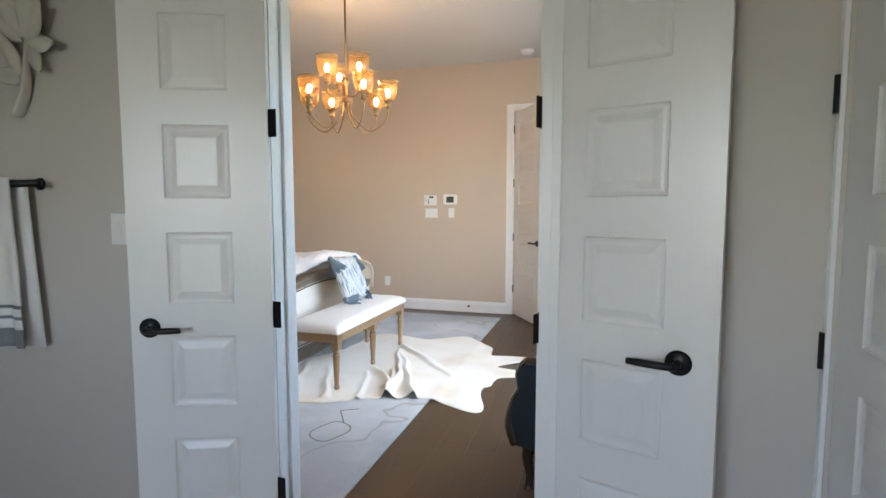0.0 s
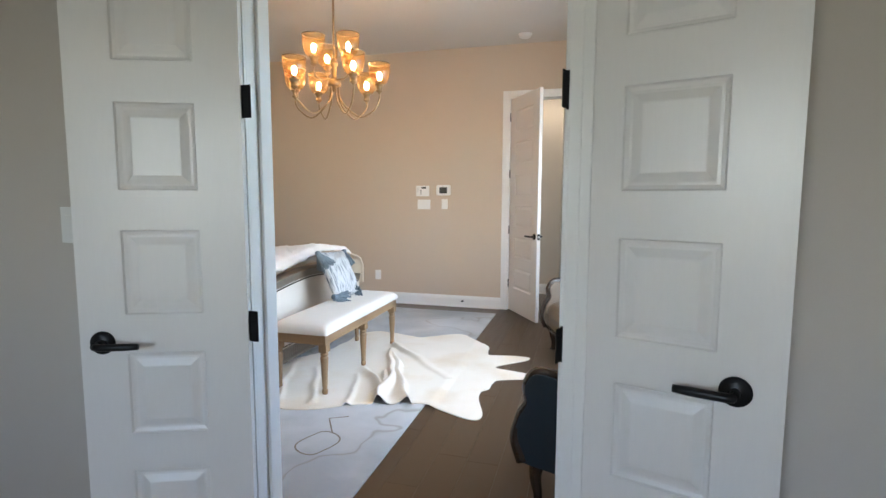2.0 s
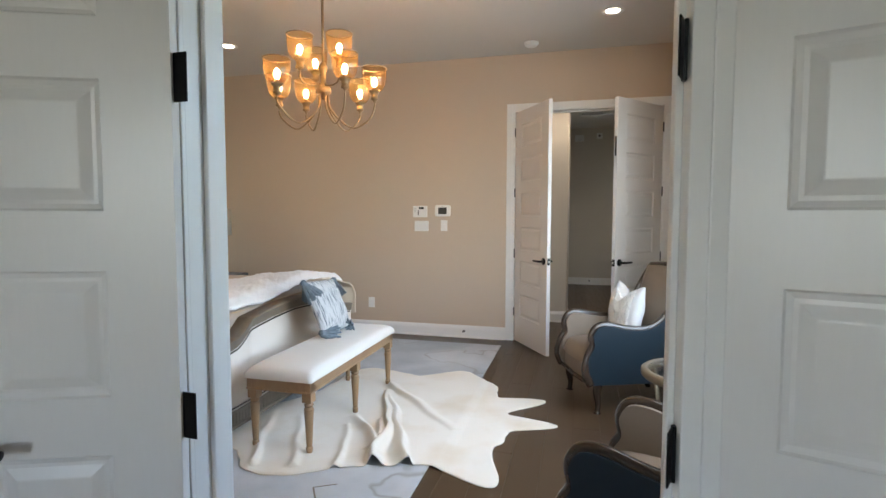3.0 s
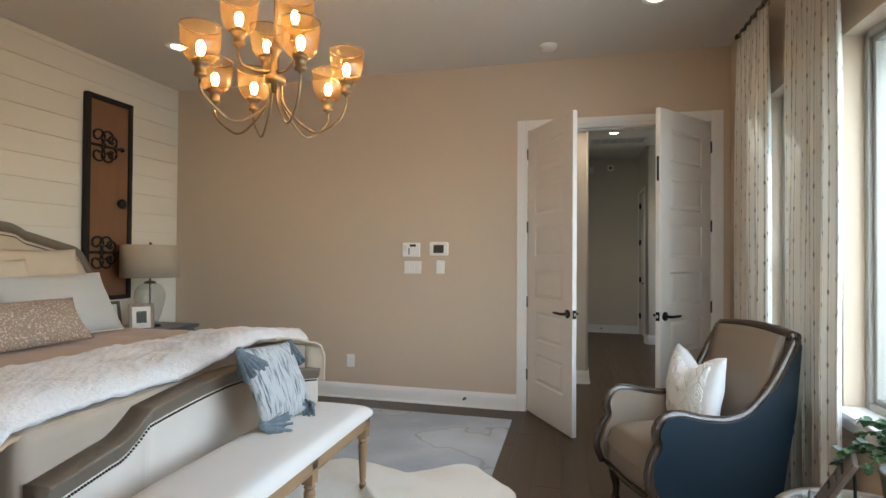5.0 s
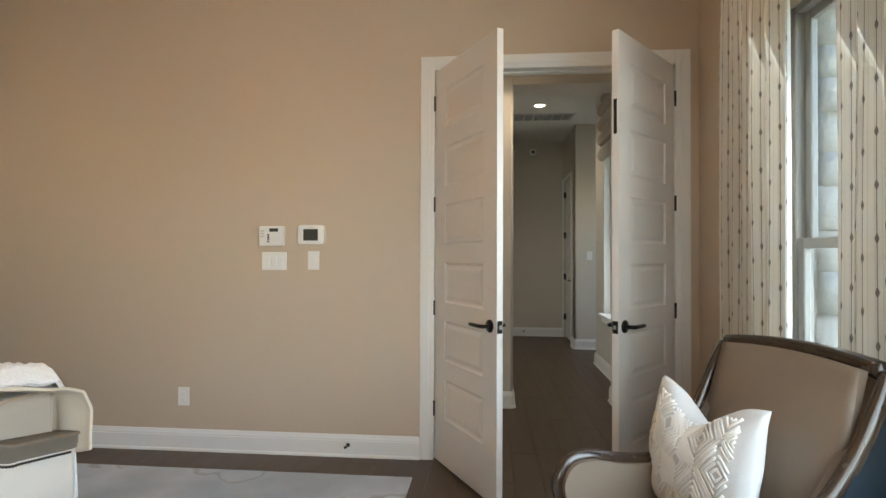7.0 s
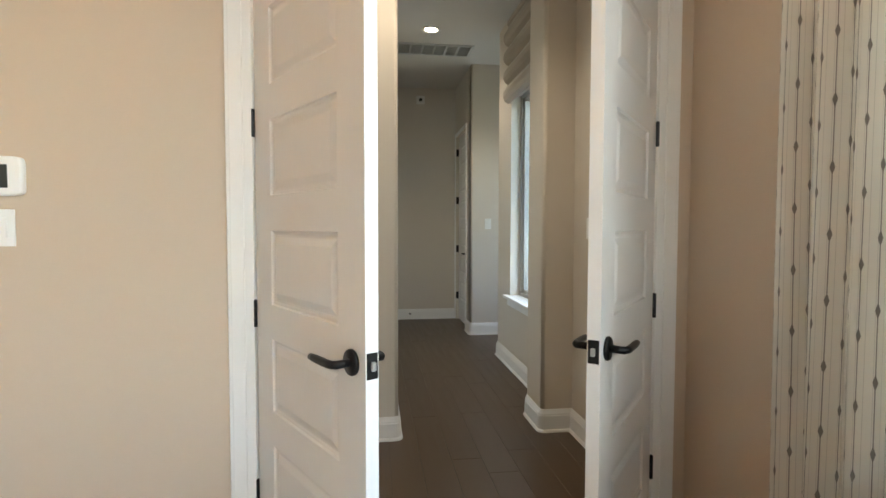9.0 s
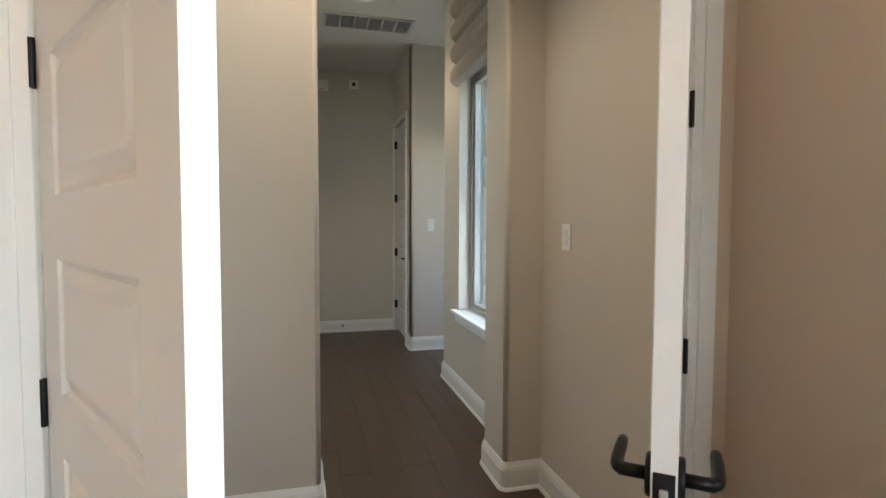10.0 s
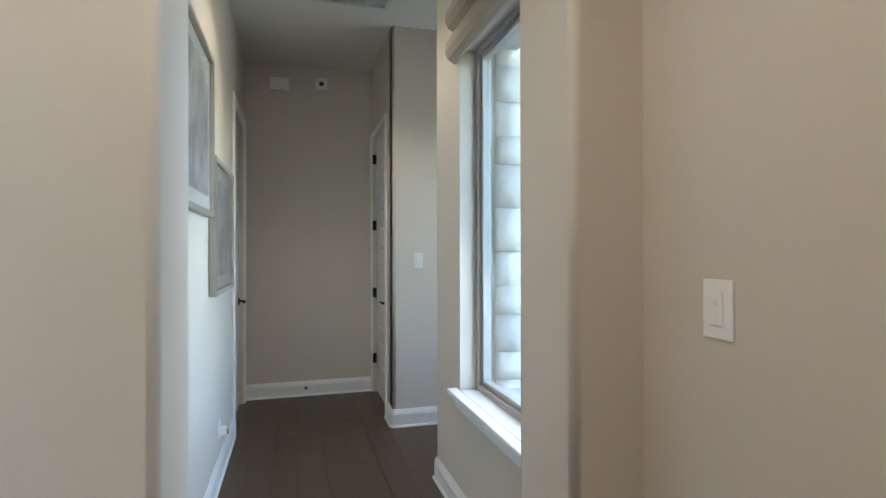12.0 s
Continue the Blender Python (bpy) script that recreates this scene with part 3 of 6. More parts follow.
# unseen window at the end of the side passage, added to brighten its walls
pw = thing("window_5", pose(2.46, 10.10, HALL_SILL), "tall grey-framed unseen window added to light the side passage", "window", "", "structure")
fb = bmesh.new()
for a, c, e, g in ((-0.34, -0.29, 0, HEAD - HALL_SILL), (0.29, 0.34, 0, HEAD - HALL_SILL), (-0.29, 0.29, 0, 0.05), (-0.29, 0.29, HEAD - HALL_SILL - 0.05, HEAD - HALL_SILL)):
    join(fb, box(-0.03, 0.03, a, c, e, g, 0.004, 1))
part("window_frame", fb, WINDOW_FRAME, pw)

# ---- outside ----
GRASS = surface("mown grass", (0.11, 0.12, 0.06), 0.9, vary=0.25, scale=0.8, fine=25, bump=0.5, depth=0.02)
PAVING = surface("pale concrete paving", (0.46, 0.45, 0.42), 0.85, vary=0.08, scale=1.2, fine=40, bump=0.15)
ROOF_METAL = surface("dark bronze eave", (0.07, 0.065, 0.06), 0.5, vary=0.08)
structure("ground", box(-300, 300, -300, 300, -0.40, -0.125), GRASS, "mown grass lawn round the house", "ground")
# unseen path, added pale so that daylight bounces up through the windows
structure("pavement", box(1.34, 4.6, -1, 12.8, -0.124, -0.09, 0.008, 1), PAVING, "pale concrete path, unseen, added to bounce daylight into the house", "pavement")
roof = thing("roof", pose(0, 0, 3.3), "dark bronze eave of the house over the windows", "roof", "", "structure")
part("roof_deck", box(-4.6, 1.42, -2.0, 12.9, -0.08, 0.05), ROOF_METAL, roof)
part("fascia", box(1.42, 1.46, -2.0, 12.9, -0.22, 0.07, 0.004, 1), ROOF_METAL, roof)
part("soffit", box(1.31, 1.42, -2.0, 12.9, -0.20, -0.16), ROOF_METAL, roof)

# ---- hall and wall devices ----
PLASTIC = surface("white plastic", (0.80, 0.79, 0.76), 0.35, vary=0.015, bump=0.0)
SCREEN = surface("dark display", (0.05, 0.055, 0.05), 0.2, vary=0.05, bump=0.0)
GREY_MARK = surface("grey print", (0.42, 0.41, 0.40), 0.6, bump=0.0)
SHADE_CLOTH = surface("taupe roman shade linen", (0.36, 0.30, 0.235), 0.9, vary=0.06, scale=5, fine=300, bump=0.25, sheen=0.2)
GALVANISED = surface("white vent metal", (0.50, 0.49, 0.47), 0.5, vary=0.03)
ART_FRAME = surface("silver-gilt wood frame", (0.33, 0.29, 0.24), 0.42, metal=0.25, vary=0.12, scale=12, fine=140, bump=0.1)
ART_MAT = surface("off-white art mount", (0.74, 0.73, 0.70), 0.8, vary=0.02)
ART_PRINT = surface("grey and white abstract print", (0.55, 0.545, 0.54), 0.7, vary=0.08, scale=5.5, fine=30, second=(0.24, 0.235, 0.24), edge=(0.42, 0.62), bump=0.1)
PICTURE_GLASS = clear_glass("picture glass", (0.98, 0.98, 0.98), 0.07)
DOWNLIGHT = glow("lit downlight lens", (1.0, 0.86, 0.66), 2.0)


def plate(name, m, w, h, label, buttons, category="switch"):
    """A wall plate; its face looks along local -y, centre at the origin."""
    t = thing(name, m, label, category)
    part("cover_plate", box(-w / 2, w / 2, -0.006, 0.001, -h / 2, h / 2, 0.003, 2), PLASTIC, t)
    for u, z, bw, bh, kind in buttons:
        part(kind, box(u - bw / 2, u + bw / 2, -0.0095, -0.005, z - bh / 2, z + bh / 2, 0.0015, 1), PLASTIC, t)
        if kind == "dimmer":
            part("slider", box(u - 0.004, u + 0.004, -0.0125, -0.009, z + 0.008, z + 0.020, 0.001, 1), PLASTIC, t)
    return t


W = Y_BACK
plate("triple_switch", pose(-1.670, W, 1.243), 0.165, 0.116, "white plastic triple rocker switch on the tan wall", [(u, 0, 0.034, 0.066, "rocker") for u in (-0.046, 0, 0.046)])
plate("dimmer_switch", pose(-1.407, W, 1.248), 0.076, 0.120, "white plastic single dimmer switch on the tan wall", [(0, 0, 0.033, 0.066, "dimmer")])
plate("wall_outlet", pose(-2.280, W, 0.350), 0.076, 0.120, "white plastic wall outlet above the baseboard", [(0, 0.022, 0.032, 0.030, "socket"), (0, -0.022, 0.032, 0.030, "socket")], "outlet")
plate("hall_switch", pose(X_EAST, 7.49, 1.246, 0, 0, -90), 0.076, 0.120, "white plastic dimmer switch on the off-white wall", [(0, 0, 0.033, 0.066, "dimmer")])
plate("passage_switch", pose(1.10, 10.58, 1.286), 0.076, 0.120, "white plastic rocker switch by the passage", [(0, 0, 0.033, 0.066, "rocker")])

alarm = thing("alarm_keypad", pose(-1.682, W, 1.405), "white plastic alarm keypad with a small dark display", "keypad")
part("case", box(-0.082, 0.082, -0.026, 0.001, -0.064, 0.064, 0.006, 2), PLASTIC, alarm)
part("display", box(-0.012, 0.046, -0.0275, -0.024, 0.028, 0.050), SCREEN, alarm, "dark display")
for k in range(4):
    part("key", box(-0.026, -0.012, -0.029, -0.025, 0.002 - 0.0145 * k, 0.0125 - 0.0145 * k, 0.001, 1), SCREEN, alarm)
for k in range(3):
    part("marking", box(-0.070, -0.046, -0.0268, -0.0255, 0.030 - 0.018 * k, 0.036 - 0.018 * k), GREY_MARK, alarm)
thermo = thing("thermostat", pose(-1.420, W, 1.414), "white plastic thermostat with a dark grey screen", "thermostat")
tb = bmesh.new()
outline = [(0.088 * (abs(math.cos(a)) ** 0.28) * (1 if math.cos(a) > 0 else -1), 0.063 * (abs(math.sin(a)) ** 0.22) * (1 if math.sin(a) > 0 else -1)) for a in (2 * math.pi * (k + 0.5) / 40 for k in range(40))]
tb = extrude_outline(outline, 0.028, 0.006)
bmesh.ops.transform(tb, matrix=pose(0, 0.001, 0, 90, 0, 0), verts=tb.verts[:])
part("case", tb, PLASTIC, thermo, "", True)
part("screen", box(-0.048, 0.048, -0.0285, -0.025, -0.038, 0.036, 0.001, 1), SCREEN, thermo, "dark grey screen")
part("marking", box(-0.012, 0.012, -0.0285, -0.0265, 0.046, 0.050), GREY_MARK, thermo)


def door_stop(x, y, rz):
    d = thing("door_stop", pose(x, y, 0.075, 0, 0, rz), "black spring door stop on the white baseboard", "door stop", "door stops on the baseboards")
    part("base", lathe([(0, 0), (0.013, 0), (0.012, 0.004), (0, 0.005)], 14, pose(0, -0.016, 0, 90, 0, 0)), BLACK_METAL, d)
    part("rod", sweep([(0, -0.018, 0), (0, -0.070, 0.006)], 0.0045, 8), BLACK_METAL, d)
    part("rubber_tip", sweep([(0, -0.068, 0.006), (0, -0.082, 0.008)], 0.0085, 10), BLACK_METAL, d)
    return d


door_stop(-1.17, W - 0.001, 0)
door_stop(0.275, Y_FAR - 0.001, 0)


def downlight(x, y, z, watts):
    d = thing("recessed_downlight", pose(x, y, z), "lit recessed downlight with a white trim ring", "ceiling light", "recessed ceiling lights")
    part("trim_ring", lathe([(0.054, -0.001), (0.090, -0.001), (0.092, -0.005), (0.086, -0.009), (0.066, -0.009), (0.054, -0.003), (0.054, -0.001)], 32), PLASTIC, d, "", True)
    part("lens", lathe([(0, -0.003), (0.053, -0.003), (0.053, -0.0015), (0, -0.0015)], 32), DOWNLIGHT, d, "glowing warm lens")
    ceiling_spot(x, y, z - 0.02, watts)


# the pair at y 2.95 is unseen, added to mirror the far pair's light
for x, y in ((-3.40, 5.58), (0.288, 5.60), (-3.40, 2.95), (0.288, 2.95)):
    downlight(x, y, CEIL, BED_SPOT)
downlight(0.328, 9.62, HALL_CEIL, HALL_SPOT)
# unseen vestibule downlight, added to brighten the stub wall
downlight(-0.15, 7.20, CEIL, VEST_FILL)

smoke = thing("smoke_detector", pose(-0.436, 6.24, CEIL), "round white smoke detector on the ceiling", "smoke detector")
part("base", lathe([(0, 0), (0.072, 0), (0.072, -0.010), (0.068, -0.014), (0, -0.014)], 28), PLASTIC, smoke, "", True)
part("cover", lathe([(0.062, -0.013), (0.060, -0.028), (0.050, -0.036), (0, -0.038)], 28), PLASTIC, smoke, "", True)

vent = thing("ceiling_vent", pose(0.42, 10.16, HALL_CEIL), "grey-white slatted return vent in the hall ceiling", "vent")
vb = bmesh.new()
for a, c, e, g in ((-0.40, 0.40, -0.17, -0.14), (-0.40, 0.40, 0.14, 0.17), (-0.40, -0.37, -0.14, 0.14), (0.37, 0.40, -0.14, 0.14)):
    join(vb, box(a, c, e, g, -0.010, 0.001, 0.003, 1))
part("frame", vb, GALVANISED, vent)
part("backing", box(-0.37, 0.37, -0.14, 0.14, -0.001, 0.0005), GALVANISED, vent)
for k in range(5):
    part("divider", box(-0.37 + 0.123 * (k + 1) - 0.008, -0.37 + 0.123 * (k + 1) + 0.008, -0.14, 0.14, -0.009, -0.0015), GALVANISED, vent)
slat_data = mesh_of(box(-0.37, 0.37, -0.0085, 0.0085, -0.0012, 0.0012), "slat", GALVANISED)
for k in range(14):
    part("slat", slat_data, None, vent, "", False, pose(0, -0.13 + 0.02 * k, -0.005, 28, 0, 0))

sensor = thing("wall_sensor", pose(0.420, Y_FAR, 2.94), "square off-white sensor with a dark round eye", "sensor")
part("base", box(-0.055, 0.055, -0.022, 0.001, -0.055, 0.055, 0.006, 2), PLASTIC, sensor)
part("eye", lathe([(0, 0), (0.022, 0), (0.022, 0.006), (0.012, 0.010), (0, 0.011)], 20, pose(0, -0.021, 0, 90, 0, 0)), SCREEN, sensor, "dark round eye", True)
chime = thing("door_chime", pose(0.04, Y_FAR, 2.905), "off-white door chime box high on the wall", "door chime")
part("case", box(-0.085, 0.085, -0.045, 0.001, -0.060, 0.060, 0.008, 2), PLASTIC, chime)
part("slot", box(-0.03, 0.04, -0.0465, -0.044, -0.046, -0.040), GREY_MARK, chime)

# roman shade over the hall window
shade = thing("roman_shade", pose(X_EAST, (HALL_WINDOW[0] + HALL_WINDOW[1]) / 2, 0), "taupe linen roman shade drawn up in folds", "shade")
half = (HALL_WINDOW[1] - HALL_WINDOW[0]) / 2 + 0.05
prof = []
z = 2.34
for k in range(4):
    prof += [(-0.018, z), (-0.050, z + 0.02), (-0.064, z + 0.055), (-0.060, z + 0.10), (-0.030, z + 0.150)]
    z += 0.165
prof += [(-0.022, z), (-0.022, 3.02), (-0.006, 3.02), (-0.006, 2.34)]
sb = bmesh.new()
ends = [[sb.verts.new((x, y, zz)) for x, zz in prof] for y in (-half, half)]
for k in range(len(prof)):
    sb.faces.new((ends[0][k], ends[0][(k + 1) % len(prof)], ends[1][(k + 1) % len(prof)], ends[1][k]))
sb.faces.new(ends[0]), sb.faces.new(ends[1][::-1])
bmesh.ops.recalc_face_normals(sb, faces=sb.faces[:])
part("folds", sb, SHADE_CLOTH, shade)
part("head_rail", box(-0.03, -0.001, -half, half, 3.02, 3.06, 0.003, 1), SHADE_CLOTH, shade)


def framed_print(y0, y1, z0, z1, label):
    cy, cz, w, h = (y0 + y1) / 2, (z0 + z1) / 2, y1 - y0, z1 - z0
    a = thing("framed_print", pose(X_HALL, cy, cz, 0, 0, 90), label, "picture", "framed prints in the hall")
    b = bmesh.new()
    t, d = 0.028, 0.042
    for p in ((-w / 2, -w / 2 + t, -h / 2, h / 2), (w / 2 - t, w / 2, -h / 2, h / 2), (-w / 2 + t, w / 2 - t, -h / 2, -h / 2 + t), (-w / 2 + t, w / 2 - t, h / 2 - t, h / 2)):
        join(b, box(p[0], p[1], -d, -0.003, p[2], p[3], 0.003, 2))
    part("frame", b, ART_FRAME, a, "thin silver-gilt wood frame")
    part("mount", box(-w / 2 + t, w / 2 - t, -0.020, -0.004, -h / 2 + t, h / 2 - t), ART_MAT, a)
    m = 0.10
    part("print", box(-w / 2 + m, w / 2 - m, -0.0225, -0.020, -h / 2 + m, h / 2 - m), ART_PRINT, a, "grey and white abstract print")
    g = part("glass", box(-w / 2 + t, w / 2 - t, -0.030, -0.028, -h / 2 + t, h / 2 - t), PICTURE_GLASS, a)
    g.visible_shadow = False


framed_print(8.70, 9.54, 1.535, 2.35, "abstract grey print in a thin silver-gilt frame, hung higher")
framed_print(9.60, 10.43, 1.12, 1.87, "abstract grey print in a thin silver-gilt frame, hung lower")
nl = thing("plug_in_night_light", pose(X_HALL, 9.98, 0.30, 0, 0, 90), "white plug-in night light in a wall outlet", "night light")
part("cover_plate", box(-0.038, 0.038, -0.006, 0.001, -0.06, 0.06, 0.003, 2), PLASTIC, nl)
part("body", box(-0.02, 0.028, -0.045, -0.005, -0.035, 0.012, 0.008, 2), PLASTIC, nl)
part("amber_lens", box(-0.012, 0.020, -0.058, -0.044, -0.030, -0.006, 0.004, 2), surface("copper-coloured lens", (0.45, 0.20, 0.08), 0.3), nl, "copper-coloured lens")

# ---- bedroom ----
WOOD_GREY = surface("weathered grey-brown wood", (0.175, 0.140, 0.105), 0.55, vary=0.18, scale=5, fine=70, bump=0.15, depth=0.001, stretch=(1, 6, 6))
WOOD_OAK = surface("limed oak", (0.29, 0.18, 0.095), 0.5, vary=0.16, scale=5, fine=80, bump=0.15, depth=0.001, stretch=(5, 5, 0.8))
WOOD_DARK = surface("espresso wood", (0.035, 0.022, 0.015), 0.25, vary=0.2, scale=8, fine=90, bump=0.04, coat=0.4)
LINEN = surface("cream linen upholstery", (0.66, 0.60, 0.535), 0.9, vary=0.03, scale=4, fine=420, bump=0.25, depth=0.0008, sheen=0.25)
BENCH_LINEN = surface("off-white linen seat", (0.70, 0.665, 0.62), 0.88, vary=0.03, scale=3, fine=420, bump=0.25, depth=0.0008, sheen=0.25)
BRONZE_NAIL = surface("dark bronze nailhead", (0.06, 0.045, 0.035), 0.35, metal=0.8)
COVERLET = surface("camel coverlet", (0.50, 0.36, 0.235), 0.85, vary=0.05, scale=6, fine=260, bump=0.3, depth=0.001, sheen=0.2)
SHEET = surface("taupe bed linen", (0.42, 0.34, 0.27), 0.85, vary=0.05, scale=6, fine=260, bump=0.25, sheen=0.2)
KNIT = surface("chunky white knit throw", (0.78, 0.75, 0.73), 0.95, vary=0.04, scale=30, fine=75, bump=0.9, depth=0.007, sheen=0.5, stretch=(1.5, 0.8, 1))
CREAM_CLOTH = surface("cream cotton", (0.62, 0.52, 0.40), 0.9, vary=0.04, scale=6, fine=300, bump=0.25, sheen=0.2)
SHAM_BLUE = surface("pale grey-blue cotton", (0.50, 0.51, 0.49), 0.85, vary=0.04, scale=6, fine=300, bump=0.2, sheen=0.2)
PIPING = surface("white piping", (0.78, 0.75, 0.69), 0.85, vary=0.03, bump=0.1)
LUMBAR = surface("taupe and cream jacquard", (0.34, 0.255, 0.20), 0.85, vary=0.10, scale=95, fine=260, second=(0.60, 0.52, 0.43), edge=(0.54, 0.60), bump=0.4)
WOVEN = surface("blue-grey and white woven stripe", (0.72, 0.73, 0.74), 0.95, vary=0.12, scale=5, fine=60, second=(0.14, 0.18, 0.21), edge=(0.50, 0.66), bump=0.9, depth=0.008, stretch=(20, 4, 2.2))
TASSEL = surface("slate wool tassel", (0.15, 0.19, 0.22), 0.95, vary=0.35, scale=40, fine=120, bump=0.6)
PILLOW_CLOTH = surface("pale grey cotton", (0.60, 0.60, 0.595), 0.92, vary=0.04, scale=6, fine=300, bump=0.4)
EMBROIDERY = surface("white embroidery thread", (0.82, 0.82, 0.80), 0.8, vary=0.03, scale=20, fine=500, bump=0.3, sheen=0.2)
NAVY = surface("navy leather", (0.008, 0.018, 0.027), 0.38, vary=0.18, scale=9, fine=300, bump=0.12, depth=0.0008)
TAUPE = surface("taupe leather", (0.200, 0.155, 0.117), 0.42, vary=0.10, scale=7, fine=260, bump=0.12, depth=0.0008)
BRASS = surface("aged brass", (0.30, 0.215, 0.125), 0.40, metal=0.85, vary=0.12, scale=14)
AMBER_GLASS = clear_glass("amber ribbed glass", (0.90, 0.70, 0.44), 0.16, 0.05)
an, al = AMBER_GLASS.node_tree.nodes, AMBER_GLASS.node_tree.links
frost, veil = an.new("ShaderNodeBsdfTranslucent"), an.new("ShaderNodeMixShader")
frost.inputs["Color"].default_value = (0.95, 0.62, 0.30, 1)
veil.inputs["Fac"].default_value = 0.035
al.new(an["Mix Shader"].outputs["Shader"], veil.inputs[1]), al.new(frost.outputs["BSDF"], veil.inputs[2])
al.new(veil.outputs["Shader"], an["Material Output"].inputs["Surface"])
BULB = glow("lit filament bulb", (1.0, 0.66, 0.35), BULB_GLOW)
CLEAR = clear_glass("clear glass", (0.95, 0.97, 0.96), 0.12)
LAMPSHADE = surface("beige drum shade linen", (0.40, 0.34, 0.27), 0.9, vary=0.04, scale=9, fine=320, bump=0.3)
NIGHTSTAND = surface("slate grey paint", (0.075, 0.080, 0.085), 0.4, vary=0.06, scale=5)
PANEL_WOOD = surface("red-brown old plank", (0.20, 0.095, 0.048), 0.5, vary=0.18, scale=4, fine=60, bump=0.2, depth=0.001, stretch=(6, 6, 0.7))
IRON = surface("black wrought iron", (0.022, 0.018, 0.016), 0.5, metal=0.5, vary=0.1)
PHOTO_SILVER = surface("dark bronze photo frame", (0.13, 0.105, 0.08), 0.35, metal=0.4)
HIDE = surface("cream cowhide", (0.80, 0.755, 0.675), 0.85, vary=0.05, scale=2.2, fine=200, second=(0.68, 0.57, 0.42), edge=(0.50, 0.78), bump=0.3, depth=0.002, sheen=0.3)
LEAF = surface("dark green leaf", (0.035, 0.085, 0.035), 0.42, vary=0.25, scale=30, fine=120, bump=0.1, piece=0.2)
POT = surface("grey ceramic pot", (0.22, 0.23, 0.235), 0.5, vary=0.08, scale=6)
TABLE_WOOD = surface("mottled bronze table frame", (0.16, 0.125, 0.085), 0.42, metal=0.35, vary=0.22, scale=16)
SOIL = surface("potting soil", (0.03, 0.022, 0.016), 0.95, bump=0.5)


def rug_material():
    m, n, l, b = material("pale blue-grey marbled rug")
    co, warp, mus, vein, mixw = (n.new(k) for k in ("ShaderNodeTexCoord", "ShaderNodeTexNoise", "ShaderNodeTexNoise", "ShaderNodeTexNoise", "ShaderNodeMix"))
    warp.inputs["Scale"].default_value, warp.inputs["Detail"].default_value = 1.1, 4
    l.new(co.outputs["Object"], warp.inputs["Vector"])
    mixw.data_type = "VECTOR"
    mixw.inputs["Factor"].default_value = 0.35
    l.new(co.outputs["Object"], mixw.inputs["A"]), l.new(warp.outputs["Color"], mixw.inputs["B"])
    mus.inputs["Scale"].default_value, mus.inputs["Detail"].default_value = 2.6, 6
    vein.inputs["Scale"].default_value, vein.inputs["Detail"].default_value = 1.3, 3
    for t in (mus, vein):
        l.new(mixw.outputs["Result"], t.inputs["Vector"])
    c1 = n.new("ShaderNodeValToRGB")
    c1.color_ramp.elements[0].position, c1.color_ramp.elements[0].color = 0.36, (0.29, 0.315, 0.345, 1)
    c1.color_ramp.elements[1].position, c1.color_ramp.elements[1].color = 0.66, (0.496, 0.519, 0.543, 1)
    l.new(mus.outputs["Fac"], c1.inputs["Fac"])
    c2 = n.new("ShaderNodeValToRGB")
    e = c2.color_ramp.elements
    e[0].position, e[0].color = 0.494, (0, 0, 0, 1)
    e[1].position, e[1].color = 0.508, (0, 0, 0, 1)
    k = e.new(0.501)
    k.color = (0.75, 0.75, 0.75, 1)
    l.new(vein.outputs["Fac"], c2.inputs["Fac"])
    mx = n.new("ShaderNodeMix")
    mx.data_type = "RGBA"
    mx.inputs["B"].default_value = (0.21, 0.185, 0.155, 1)
    l.new(c2.outputs["Color"], mx.inputs["Factor"]), l.new(c1.outputs["Color"], mx.inputs["A"])
    l.new(mx.outputs["Result"], b.inputs["Base Color"])
    b.inputs["Roughness"].default_value = 0.9
    b.inputs["Sheen Weight"].default_value = 0.3
    pile, bp = n.new("ShaderNodeTexNoise"), n.new("ShaderNodeBump")
    pile.inputs["Scale"].default_value = 350
    l.new(co.outputs["Object"], pile.inputs["Vector"]), l.new(pile.outputs["Fac"], bp.inputs["Height"])
    bp.inputs["Strength"].default_value, bp.inputs["Distance"].default_value = 0.4, 0.003
    l.new(bp.outputs["Normal"], b.inputs["Normal"])
    return m


